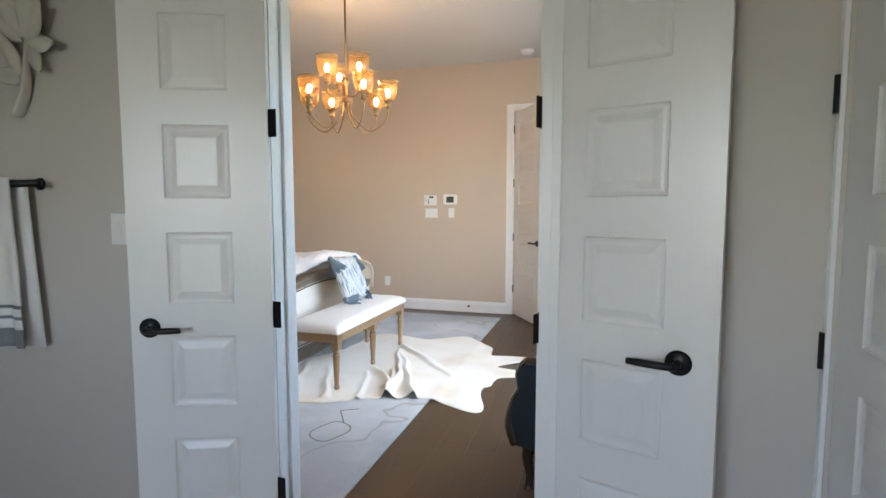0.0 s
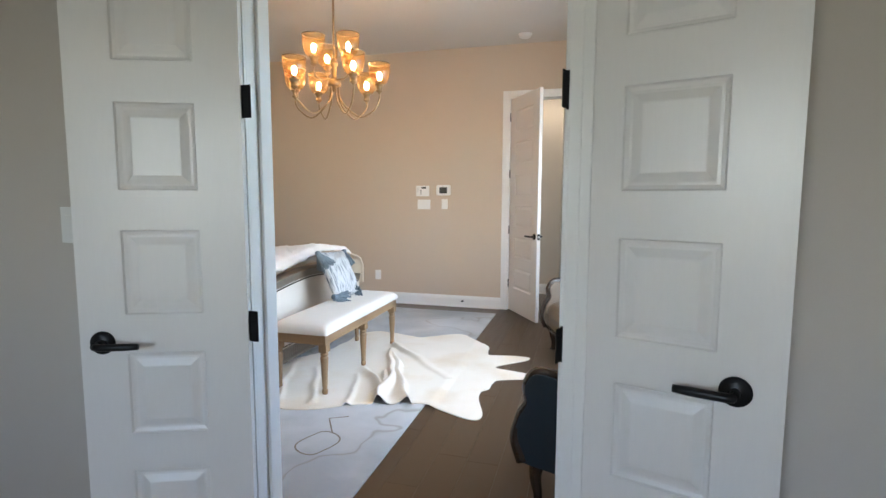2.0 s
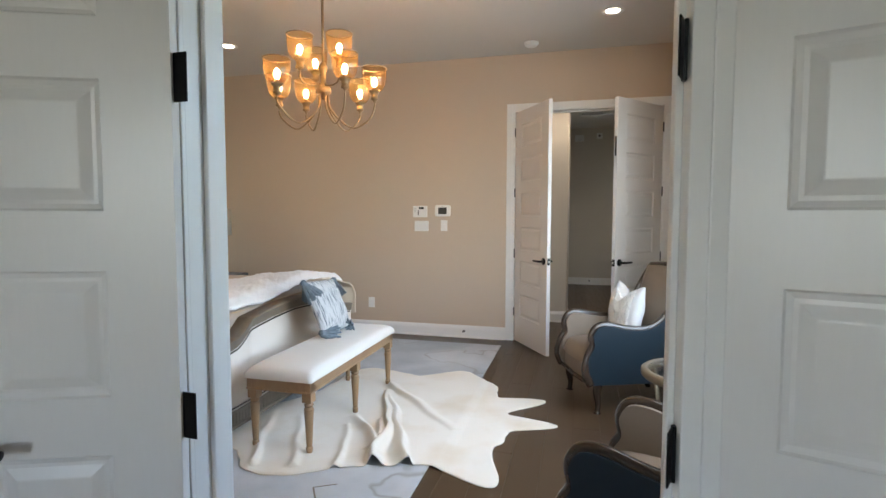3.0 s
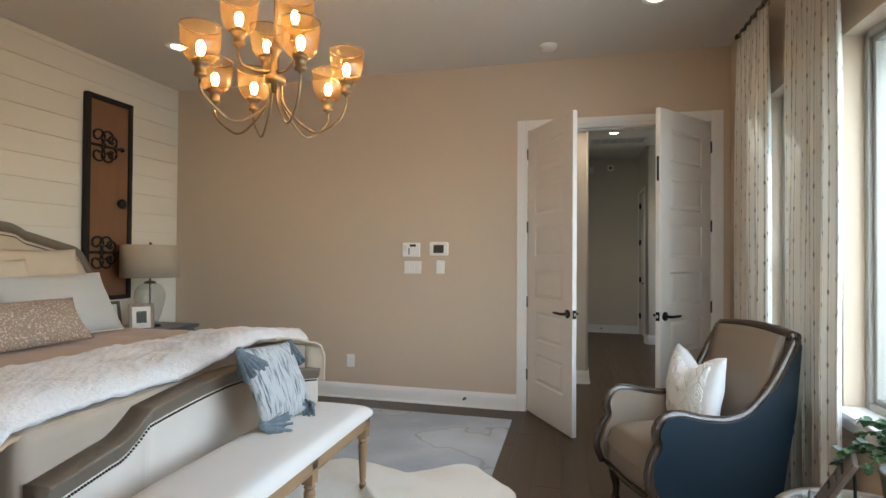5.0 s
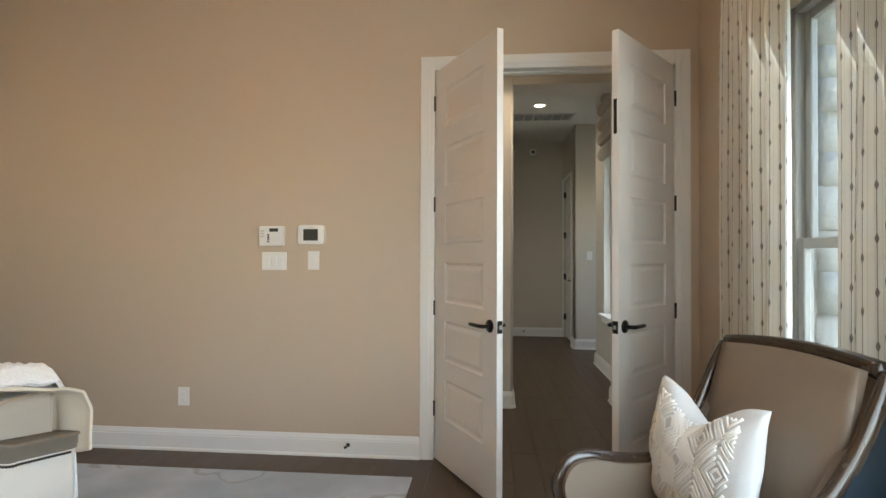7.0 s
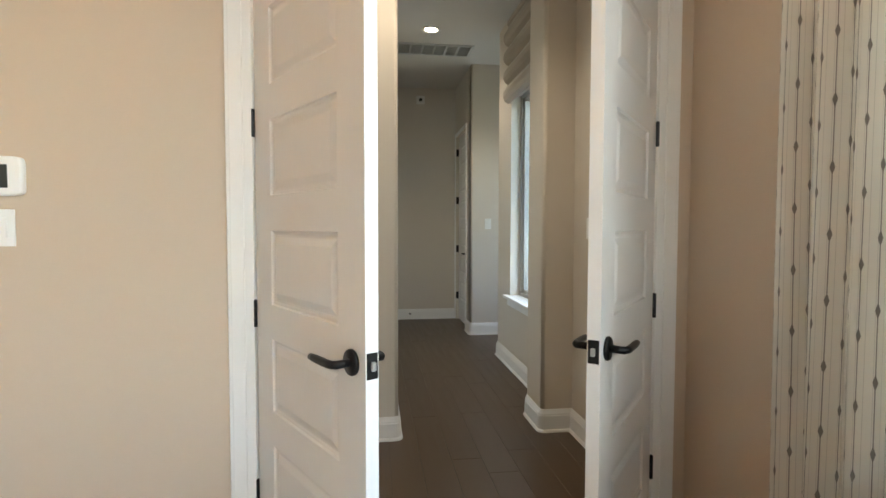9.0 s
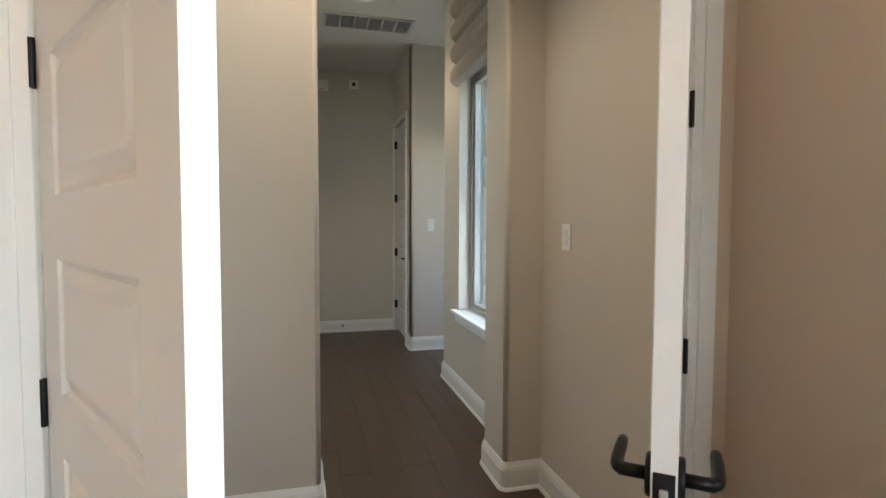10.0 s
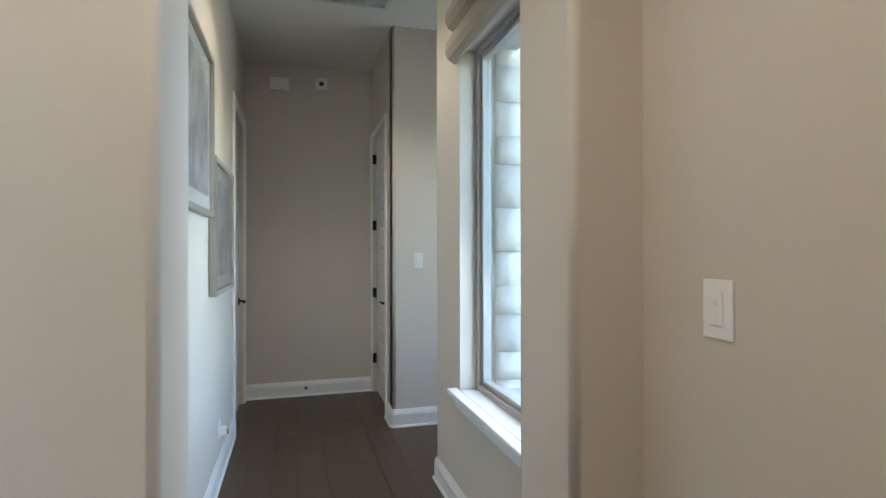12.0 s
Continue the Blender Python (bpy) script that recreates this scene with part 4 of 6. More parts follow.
def curtain_material():
    """Off-white linen with thin brown lines and small woven lozenges; u runs across the cloth in metres."""
    m, n, l, b = material("striped linen curtain")
    uv, sp = n.new("ShaderNodeUVMap"), n.new("ShaderNodeSeparateXYZ")
    l.new(uv.outputs["UV"], sp.inputs["Vector"])

    def math_node(op, a, c=None):
        k = n.new("ShaderNodeMath")
        k.operation = op
        for i, v in enumerate((a, c)):
            if v is None:
                continue
            if isinstance(v, (int, float)):
                k.inputs[i].default_value = v
            else:
                l.new(v, k.inputs[i])
        return k.outputs[0]
    u, v = sp.outputs["X"], sp.outputs["Y"]
    off = lambda x, pitch, shift: math_node("ABSOLUTE", math_node("SUBTRACT", math_node("FRACT", math_node("ADD", math_node("DIVIDE", x, pitch), shift)), 0.5))
    stripe = math_node("MULTIPLY", off(u, 0.031, 0.0), 0.031)
    thin = math_node("LESS_THAN", stripe, 0.0011)
    row = math_node("MULTIPLY", math_node("FLOOR", math_node("DIVIDE", u, 0.031)), 0.37)
    spot_v = math_node("ABSOLUTE", math_node("SUBTRACT", math_node("FRACT", math_node("ADD", math_node("DIVIDE", v, 0.165), row)), 0.5))
    spindle = math_node("LESS_THAN", math_node("ADD", stripe, math_node("MULTIPLY", spot_v, 0.165 * 0.25)), 0.0050)
    pale = math_node("MULTIPLY", math_node("LESS_THAN", off(u, 0.0155, 0.25), 0.045), 0.22)
    fac = math_node("MAXIMUM", pale, math_node("MAXIMUM", math_node("MULTIPLY", thin, 0.75), math_node("MULTIPLY", spindle, 0.85)))
    mx = n.new("ShaderNodeMix")
    mx.data_type = "RGBA"
    mx.inputs["A"].default_value, mx.inputs["B"].default_value = (0.79, 0.76, 0.70, 1), (0.13, 0.115, 0.105, 1)
    l.new(fac, mx.inputs["Factor"])
    l.new(mx.outputs["Result"], b.inputs["Base Color"])
    b.inputs["Roughness"].default_value = 0.9
    tr, ms = n.new("ShaderNodeBsdfTranslucent"), n.new("ShaderNodeMixShader")
    l.new(mx.outputs["Result"], tr.inputs["Color"])
    ms.inputs["Fac"].default_value = 0.36
    l.new(b.outputs["BSDF"], ms.inputs[1]), l.new(tr.outputs["BSDF"], ms.inputs[2])
    l.new(ms.outputs["Shader"], n["Material Output"].inputs["Surface"])
    w, bp = n.new("ShaderNodeTexNoise"), n.new("ShaderNodeBump")
    w.inputs["Scale"].default_value = 900
    l.new(uv.outputs["UV"], w.inputs["Vector"]), l.new(w.outputs["Fac"], bp.inputs["Height"])
    bp.inputs["Strength"].default_value, bp.inputs["Distance"].default_value = 0.2, 0.001
    l.new(bp.outputs["Normal"], b.inputs["Normal"])
    return m


RUG, CURTAIN = rug_material(), curtain_material()


def grid_sheet(nu, nv, f, uv=None):
    """A sheet of nu x nv cells: f(s, t) gives the place for s, t in 0..1; uv(s, t), its texture place."""
    b = bmesh.new()
    vs = [[b.verts.new(f(i / nu, j / nv)) for j in range(nv + 1)] for i in range(nu + 1)]
    lay = b.loops.layers.uv.new("UVMap") if uv else None
    for i in range(nu):
        for j in range(nv):
            fc = b.faces.new((vs[i][j], vs[i + 1][j], vs[i + 1][j + 1], vs[i][j + 1]))
            fc.smooth = True
            if uv:
                for lp, (a, c) in zip(fc.loops, ((i, j), (i + 1, j), (i + 1, j + 1), (i, j + 1))):
                    lp[lay].uv = uv(a / nu, c / nv)
    return b


def thicken(b, t):
    """Gives a sheet a second side t behind it, and closes the rim."""
    bmesh.ops.recalc_face_normals(b, faces=b.faces[:])
    b.normal_update()
    lay = b.loops.layers.uv.active
    faces, rim = b.faces[:], [e for e in b.edges if e.is_boundary]
    twin = {v: b.verts.new(v.co - v.normal * t) for v in b.verts[:]}
    for f in faces:
        g = b.faces.new([twin[v] for v in reversed(f.verts)])
        g.smooth = f.smooth
        if lay:
            for lp, old in zip(g.loops, reversed(f.loops[:])):
                lp[lay].uv = old[lay].uv
    for e in rim:
        p, q = e.verts
        b.faces.new((p, q, twin[q], twin[p]))
    bmesh.ops.recalc_face_normals(b, faces=b.faces[:])
    return b


def cushion(w, h, t, pinch=0.05, seed=0, n=26, chop=0.0):
    """A stuffed square cushion standing in x and z, thick in y, with drawn-in sides and soft creases."""
    b = bmesh.new()
    sides = []
    for s in (-1, 1):
        vs = []
        for i in range(n + 1):
            row = []
            for j in range(n + 1):
                u, v = 2 * i / n - 1, 2 * j / n - 1
                k = (1 - abs(u) ** 2.4) * (1 - abs(v) ** 2.4)
                x = u * w / 2 * (1 - pinch * (1 - v * v) * abs(u))
                z = v * h / 2 * (1 - pinch * (1 - u * u) * abs(v))
                z -= chop * math.exp(-(u / 0.42) ** 2) * max(0.0, 0.5 + 0.5 * v) ** 3
                wr = 0.012 * noise.noise(Vector((u * 2.3 + seed, v * 2.3, s))) * (k ** 0.5)
                row.append(b.verts.new((x, s * (t / 2 * k ** 0.55) + wr, z)))
            vs.append(row)
        for i in range(n):
            for j in range(n):
                b.faces.new((vs[i][j], vs[i + 1][j], vs[i + 1][j + 1], vs[i][j + 1]))
        sides.append(vs)
    bmesh.ops.remove_doubles(b, verts=b.verts[:], dist=0.0008)
    bmesh.ops.recalc_face_normals(b, faces=b.faces[:])
    for f in b.faces:
        f.smooth = True
    return b


def cushion_rim(w, h, pinch, r, n=20):
    """Cord round a cushion's seam."""
    pts = []
    for k in range(4):
        for i in range(n):
            q = 2 * i / n - 1
            u, v = ((q, -1), (1, q), (-q, 1), (-1, -q))[k]
            pts.append((u * w / 2 * (1 - pinch * (1 - v * v) * abs(u)), 0, v * h / 2 * (1 - pinch * (1 - u * u) * abs(v))))
    return sweep(pts, r, 6, up=(0, 1, 0), closed=True)


# rug and cowhide
rug = structure("rug", box(-3.35, -0.715, 2.21, 6.27, 0.0, 0.012, 0.004, 2), RUG)
rug["kind"] = ""
del rug["kind"]
tagged(rug, "large pale blue-grey marbled rug under the bed", "rug")


loop = [(-1.114 + 0.099 * math.cos(a) + 0.012 * math.sin(3 * a), 2.917 + 0.133 * math.sin(a), 0.0125) for a in (math.pi * (0.36 + 2.05 * k / 40) for k in range(41))]
part("woven_line", sweep(loop + [(-1.201, 3.209, 0.0125), (-1.101, 3.269, 0.0125)], 0.0045, 6, 0.35), surface("brown rug yarn", (0.20, 0.165, 0.125), 0.95), rug, "brown looped line woven into the rug")


# crests of the hide's folds, from its near edge inwards: line, height, width to either side
CREASES = (
    (((-0.98, 3.36), (-1.05, 3.62), (-1.08, 3.94), (-1.23, 4.28), (-1.35, 4.60)), 0.064, 0.020, 0.046),
    (((-0.74, 3.38), (-0.89, 3.68), (-1.05, 4.02), (-1.17, 4.30), (-1.32, 4.56)), 0.058, 0.050, 0.018),
    (((-1.06, 3.69), (-1.20, 3.90), (-1.37, 4.10)), 0.050, 0.040, 0.016),
    (((-1.09, 3.78), (-1.18, 4.08)), 0.045, 0.018, 0.030),
    (((-1.36, 4.72), (-1.03, 4.39), (-0.70, 4.04)), 0.034, 0.045, 0.022),
    (((-1.19, 3.40), (-1.22, 3.60), (-1.36, 3.95)), 0.022, 0.024, 0.016),
    (((-1.40, 3.35), (-1.48, 3.53), (-1.72, 4.00)), 0.026, 0.026, 0.018),
    (((-1.62, 3.32), (-1.80, 3.68), (-1.94, 4.05)), 0.024, 0.024, 0.018),
)


def cowhide():
    """A hide with four legs and a tail end, its edge a wandering oval with lobes, its sheet gathered in soft folds."""
    lobes = ((-46, 0.40, 0.150), (3, 0.40, 0.115), (28, 0.46, 0.125), (56, 0.22, 0.20), (78, 0.36, 0.22), (125, 0.40, 0.32), (207, 0.68, 0.32), (243, 0.42, 0.30))
    cx, cy = -1.10, 4.24

    def edge(a):
        r = 0.80 / math.sqrt((math.cos(a) / 1.0) ** 2 + (math.sin(a) / 0.95) ** 2)
        r -= 0.10 * max(0.0, math.cos(a - radians(15))) ** 6
        for deg, length, wide in lobes:
            d = (math.degrees(a) - deg + 180) % 360 - 180
            r += length * 0.78 * math.exp(-(radians(d) / wide) ** 2)
        return r + 0.03 * noise.noise(Vector((math.cos(a) * 3, math.sin(a) * 3, 2))) + 0.022 * noise.noise(Vector((math.cos(a) * 10, math.sin(a) * 10, 5)))
    b = bmesh.new()
    na, nr = 440, 120
    mid = b.verts.new((cx, cy, 0.022))
    rings = []
    for k in range(1, nr + 1):
        row = []
        for i in range(na):
            a = 2 * math.pi * i / na
            r = edge(a) * k / nr
            x, y = cx + r * math.cos(a), cy + r * math.sin(a)
            z = 0.0185 if x < -0.69 else 0.0185 - 0.012 * min(1, (x + 0.69) / 0.06)
            fold = 0.0
            for line, hgt, left, right in CREASES:
                for n, (p, q) in enumerate(zip(line, line[1:])):
                    ux, uy = q[0] - p[0], q[1] - p[1]
                    size = math.hypot(ux, uy)
                    f = ((x - p[0]) * ux + (y - p[1]) * uy) / size ** 2
                    if not -0.02 < f < 1.02:
                        continue
                    side = ((x - p[0]) * uy - (y - p[1]) * ux) / size + 0.008 * math.sin(16 * y)
                    if abs(side) > 0.15:
                        continue
                    along = (n + max(0.0, min(1.0, f))) / (len(line) - 1)
                    fold = max(fold, hgt * (1 - 0.75 * along ** 1.6) * math.exp(-(side / (right if side > 0 else left)) ** 2))
            z += fold + 0.004 * (1 + noise.noise(Vector((x * 4, y * 4, 0)))) * (k < nr - 1)
            row.append(b.verts.new((x, y, z)))
        rings.append(row)
    for i in range(na):
        b.faces.new((mid, rings[0][i], rings[0][(i + 1) % na]))
    for p, q in zip(rings, rings[1:]):
        for i in range(na):
            b.faces.new((p[i], q[i], q[(i + 1) % na], p[(i + 1) % na]))
    for f in b.faces:
        f.smooth = True
    bmesh.ops.recalc_face_normals(b, faces=b.faces[:])
    low = [v for v in rings[-1]]
    under = [b.verts.new((v.co.x, v.co.y, v.co.z - 0.004)) for v in low]
    for i in range(na):
        b.faces.new((low[i], under[i], under[(i + 1) % na], low[(i + 1) % na]))
    return b


tagged(part("cowhide", cowhide(), HIDE), "cream and pale tan cowhide lying creased over the rug", "cowhide rug")


# bed
BY, BX = 4.33, -1.99
bed = thing("bed", pose(BX, BY, 0), "upholstered king bed with weathered wood frame and nailheads", "bed")


def foot_top(d):
    """Height of the footboard's crest at d from its middle."""
    d = abs(d)
    if d < 0.53:
        return 0.750 - 0.045 * (d / 0.53) ** 1.6
    if d < 0.70:
        t = (d - 0.53) / 0.17
        return 0.700 - 0.090 * (1.5 * t - 0.5 * t ** 3)
    return 0.610 - 0.046 * min(1, (d - 0.70) / 0.245)


def head_top(d):
    d = abs(d)
    if d < 0.40:
        return 1.57 - 0.03 * (d / 0.40) ** 2
    if d < 0.52:
        t = (d - 0.40) / 0.12
        return 1.54 - 0.055 * (3 * t * t - 2 * t ** 3)
    if d < 0.86:
        return 1.485 - 0.095 * (d - 0.52) / 0.34
    return 1.39 - 0.20 * min(1, (d - 0.86) / 0.16) ** 2


def board(top, half, low, x0, x1, drop=0.0, n=80):
    """A standing board across the bed whose crest follows top()."""
    b = bmesh.new()
    cols = []
    for i in range(n + 1):
        d = -half + 2 * half * i / n
        cols.append([b.verts.new((x, d, z)) for x, z in ((x0, low), (x1, low), (x1, top(d) - drop), (x0, top(d) - drop))])
    for p, q in zip(cols, cols[1:]):
        for k in range(4):
            b.faces.new((p[k], p[(k + 1) % 4], q[(k + 1) % 4], q[k]))
    b.faces.new(cols[0]), b.faces.new(cols[-1][::-1])
    bmesh.ops.recalc_face_normals(b, faces=b.faces[:])
    return b


def crest_rail(top, half, x, wide, high, n=90, low=None):
    pts = [(x, -half + 2 * half * i / n, top(-half + 2 * half * i / n)) for i in range(n + 1)]
    if low is not None:
        pts = [(x, -half, low + (pts[0][2] - low) * k / 5) for k in range(5)] + pts + [(x, half, low + (pts[-1][2] - low) * k / 5) for k in range(4, -1, -1)]
    return sweep(pts, wide, 8, high / wide, up=(1, 0, 0))


def crest_band(top, half, high, x0, x1, n=120):
    """A flat moulded rail that follows the crest."""
    b = bmesh.new()
    cols = []
    for i in range(n + 1):
        d = -half + 2 * half * i / n
        z = top(d)
        prof = [(x0, z - high), (x1 - 0.010, z - high), (x1 - 0.004, z - high + 0.006), (x1 - 0.006, z - high + 0.014), (x1, z - high + 0.020), (x1, z - 0.018), (x1 + 0.008, z - 0.012), (x1 + 0.008, z - 0.004), (x1 + 0.002, z), (x0, z)]
        cols.append([b.verts.new((x, d, q)) for x, q in prof])
    k = len(cols[0])
    for p, q in zip(cols, cols[1:]):
        for j in range(k):
            b.faces.new((p[j], p[(j + 1) % k], q[(j + 1) % k], q[j]))
    b.faces.new(cols[0]), b.faces.new(cols[-1][::-1])
    bmesh.ops.recalc_face_normals(b, faces=b.faces[:])
    return b


part("footboard_panel", board(foot_top, 0.958, 0.17, -0.045, 0.035, 0.03), LINEN, bed, "cream linen footboard panel", True)
part("footboard_frame", crest_band(foot_top, 0.965, 0.068, -0.060, 0.044, 200), WOOD_GREY, bed, "weathered grey-brown carved rail", True)
nb = bmesh.new()
for i in range(150):
    d = -0.93 + 1.86 * i / 149
    bmesh.ops.create_icosphere(nb, subdivisions=1, radius=0.0062, matrix=Matrix.Translation((0.038, d, foot_top(d) - 0.077)))
for i in range(110):
    d = -0.93 + 1.86 * i / 109
    bmesh.ops.create_icosphere(nb, subdivisions=1, radius=0.0055, matrix=Matrix.Translation((0.039, d, 0.188)))
part("nailheads", nb, BRONZE_NAIL, bed, "row of dark nailheads", True)["kind"] = "stuff"
low_rail = box(-0.05, 0.045, -0.950, 0.950, 0.085, 0.170, 0.008, 2)
join(low_rail, box(-0.05, 0.055, -0.960, 0.960, 0.065, 0.088, 0.005, 2))
part("foot_rail", low_rail, WOOD_GREY, bed, "fluted grey-brown lower rail")
flute = mesh_of(box(0, 0.006, -0.008, 0.008, 0.092, 0.160, 0.003, 1), "flute", WOOD_GREY)
for i in range(60):
    part("flute", flute, None, bed, "", False, pose(0.045, -0.92 + 1.84 * i / 59, 0))
for y in (-0.91, 0.91):
    part("foot", lathe([(0, 0), (0.022, 0), (0.03, 0.012), (0.026, 0.03), (0.036, 0.055), (0.04, 0.07), (0, 0.07)], 18, pose(0, y, 0)), WOOD_GREY, bed, "", True)
    part("side_rail", box(-2.12, -0.05, y - 0.02, y + 0.02, 0.10, 0.30, 0.006, 2), WOOD_GREY, bed)
part("headboard_panel", board(head_top, 1.00, 0.20, -2.225, -2.135, 0.05), CREAM_CLOTH, bed, "cream upholstered headboard panel", True, pose(0, 0.10, 0))
part("headboard_frame", crest_rail(lambda d: head_top(d) - 0.01, 1.03, -2.17, 0.040, 0.050, low=0.02), WOOD_GREY, bed, "weathered grey-brown carved rail", True, pose(0, 0.10, 0))
nb = bmesh.new()
for i in range(130):
    d = -0.97 + 1.94 * i / 129
    bmesh.ops.create_icosphere(nb, subdivisions=1, radius=0.0062, matrix=Matrix.Translation((-2.133, d, head_top(d) - 0.072)))
part("nailheads", nb, BRONZE_NAIL, bed, "row of dark nailheads", True, pose(0, 0.10, 0))["kind"] = "stuff"
part("mattress", box(-2.12, -0.06, -0.98, 0.98, 0.30, 0.74, 0.06, 4), SHEET, bed, "", True)


def cover_height(x, d):
    """Top of the made bed at x along it and d across it."""
    z = 0.795 + 0.025 * noise.noise(Vector((x * 1.6, d * 1.6, 3))) + 0.010 * noise.noise(Vector((x * 6, d * 6, 1)))
    return z - 0.02 * abs(d) ** 4


def coverlet(s, t):
    q = (t - 0.5) * 3.1
    d = max(-1.04, min(1.04, q))
    over = max(0.0, abs(q) - 1.0)
    x = -2.08 + 2.0 * s
    wave = 0.03 * math.sin(14 * x + 2 * noise.noise(Vector((x * 2, q, 0)))) * min(1, over * 4)
    z = cover_height(x, d) - over - 0.05 * max(0, abs(q) - 0.86) - 0.05 * max(0.0, min(1.0, (x + 0.80) / 0.25))
    sg = 1 if q > 0 else -1
    return (x, d + sg * (min(over, 0.05) + wave), z)


cv = thing("coverlet", pose(BX, BY, 0), "camel coverlet spread smooth over the bed", "bedspread")
part("cloth", thicken(grid_sheet(70, 90, coverlet), 0.012), COVERLET, cv)


def throw(s, t):
    d = -1.13 + 2.44 * t
    over = max(0.0, d - 0.99)
    under = max(0.0, -1.0 - d)
    wig = 0.05 * noise.noise(Vector((t * 3, 7, 0)))
    x = -0.060 - 0.55 * s - 0.16 * (1 - t) * s + wig * s + 0.09 * over
    z = cover_height(x, max(-1.0, min(1.0, d))) + 0.056 + 0.012 * noise.noise(Vector((x * 9, d * 9, 5))) + 0.004 * math.sin(110 * x + 6 * d + 3 * noise.noise(Vector((x * 4, d * 4, 2)))) * math.sin(70 * d + 5 * noise.noise(Vector((x * 6, d * 6, 9))))
    edge = min(s, 1 - s, 1)
    z -= 0.045 * max(0.0, 1 - s / 0.22) ** 2
    z -= 0.030 * max(0, 1 - edge * 12) + 1.6 * over + 0.9 * under
    z += 0.06 * math.exp(-((d - 0.45) / 0.35) ** 2) * math.exp(-(s / 0.6) ** 2)
    return (x + 0.03 * over * math.sin(30 * s), min(d, 1.055) + 0.02 * math.sin(20 * s) * min(1, over * 5), z)


th = thing("throw_blanket", pose(BX, BY, 0), "chunky white knitted throw laid across the foot of the bed", "throw")
part("knit", thicken(grid_sheet(46, 150, throw), 0.018), KNIT, th)


def throw_lining(s, t):
    """The throw's plain side, turned over the end of the footboard and hanging past it."""
    q = 0.42 + 0.93 * t
    d = min(q, 1.000 + 0.012 * math.sin(9 * s))
    over = max(0.0, q - 1.000)
    x = 0.040 - 0.40 * s + 0.03 * noise.noise(Vector((q * 3, s * 3, 8)))
    z = 0.845 - 0.115 * max(0.0, (d - 0.42) / 0.56) ** 1.7 - 0.030 * s + 0.012 * noise.noise(Vector((x * 9, d * 9, 4)))
    fold = 0.016 * math.sin(17 * s + 1.2) * min(1, over * 9)
    return (x + fold, d + fold + 0.10 * min(over, 0.1), z - over * (0.72 + 0.25 * s))


part("lining", thicken(grid_sheet(26, 40, throw_lining), 0.010), CREAM_CLOTH, th, "cream plain side of the throw")


def bed_cushion(name, x, d, w, h, t, lean, mat, label, rim=None, turn=90, lift=0.0, pinch=0.06, seed=0):
    z = cover_height(x, max(-0.95, min(0.95, d))) + h / 2 * math.cos(radians(lean)) + 0.008 + lift
    c = thing(name, pose(BX + x, BY + 0.10 + d, z, 0, 0, turn) @ pose(0, 0, 0, lean, 0, 0), label, "pillow", "pillows on the bed")
    part("cover", cushion(w, h, t, pinch, seed), mat, c)
    if rim:
        part("piping", cushion_rim(w * 0.985, h * 0.985, pinch, 0.006), rim, c, "white piping", True)
    return c


bed_cushion("euro_pillow", -1.98, 0.46, 0.74, 0.60, 0.20, -16, CREAM_CLOTH, "cream pillow against the headboard", seed=1)
bed_cushion("euro_pillow", -1.98, -0.46, 0.74, 0.60, 0.20, -16, CREAM_CLOTH, "cream pillow against the headboard", seed=2)
bed_cushion("bed_pillow", -1.82, 0.02, 0.62, 0.54, 0.20, -20, CREAM_CLOTH, "cream pillow in front of the headboard", seed=5)
bed_cushion("pillow_sham", -1.60, 0.33, 0.80, 0.48, 0.19, -30, SHAM_BLUE, "pale grey-blue pillow sham with white piping", PIPING, seed=3)
bed_cushion("pillow_sham", -1.60, -0.52, 0.80, 0.48, 0.19, -30, SHAM_BLUE, "pale grey-blue pillow sham with white piping", PIPING, seed=4)
bed_cushion("lumbar_pillow", -1.34, -0.20, 0.95, 0.32, 0.17, -36, LUMBAR, "long taupe and cream jacquard lumbar pillow", seed=6)

# bench
bench = thing("bench", pose(-1.572, 4.150, 0), "limed oak bench with an off-white linen seat", "bench")


def seat_top(s, t):
    u, v = 2 * s - 1, 2 * t - 1
    k = (1 - abs(u) ** 5) * (1 - abs(v) ** 9)
    return (u * 0.212, v * 0.665, 0.452 + 0.054 * k ** 0.35)


sb = grid_sheet(24, 60, seat_top)
bmesh.ops.recalc_face_normals(sb, faces=sb.faces[:])
rim = [e for e in sb.edges if e.is_boundary]
ex = bmesh.ops.extrude_edge_only(sb, edges=rim)
bmesh.ops.translate(sb, vec=(0, 0, -0.022), verts=[v for v in ex["geom"] if isinstance(v, bmesh.types.BMVert)])
part("seat", sb, BENCH_LINEN, bench, "off-white linen seat", True)
ap = bmesh.new()
for p in ((-0.200, -0.170, -0.655, 0.655), (0.170, 0.200, -0.655, 0.655), (-0.170, 0.170, -0.655, -0.625), (-0.170, 0.170, 0.625, 0.655)):
    join(ap, box(*p, 0.368, 0.434, 0.004, 2))
    join(ap, box(p[0] - 0.003, p[1] + 0.003, p[2] - 0.003, p[3] + 0.003, 0.364, 0.376, 0.003, 1))
part("apron", ap, WOOD_OAK, bench, "limed oak apron")
leg_b = lathe([(0, 0), (0.015, 0), (0.018, 0.01), (0.020, 0.03), (0.015, 0.038), (0.017, 0.05), (0.0275, 0.235), (0.021, 0.247), (0.0275, 0.257), (0.022, 0.268), (0.026, 0.275), (0, 0.275)], 20)
join(leg_b, box(-0.028, 0.028, -0.028, 0.028, 0.272, 0.384, 0.003, 2))
leg_data = mesh_of(leg_b, "leg", WOOD_OAK)
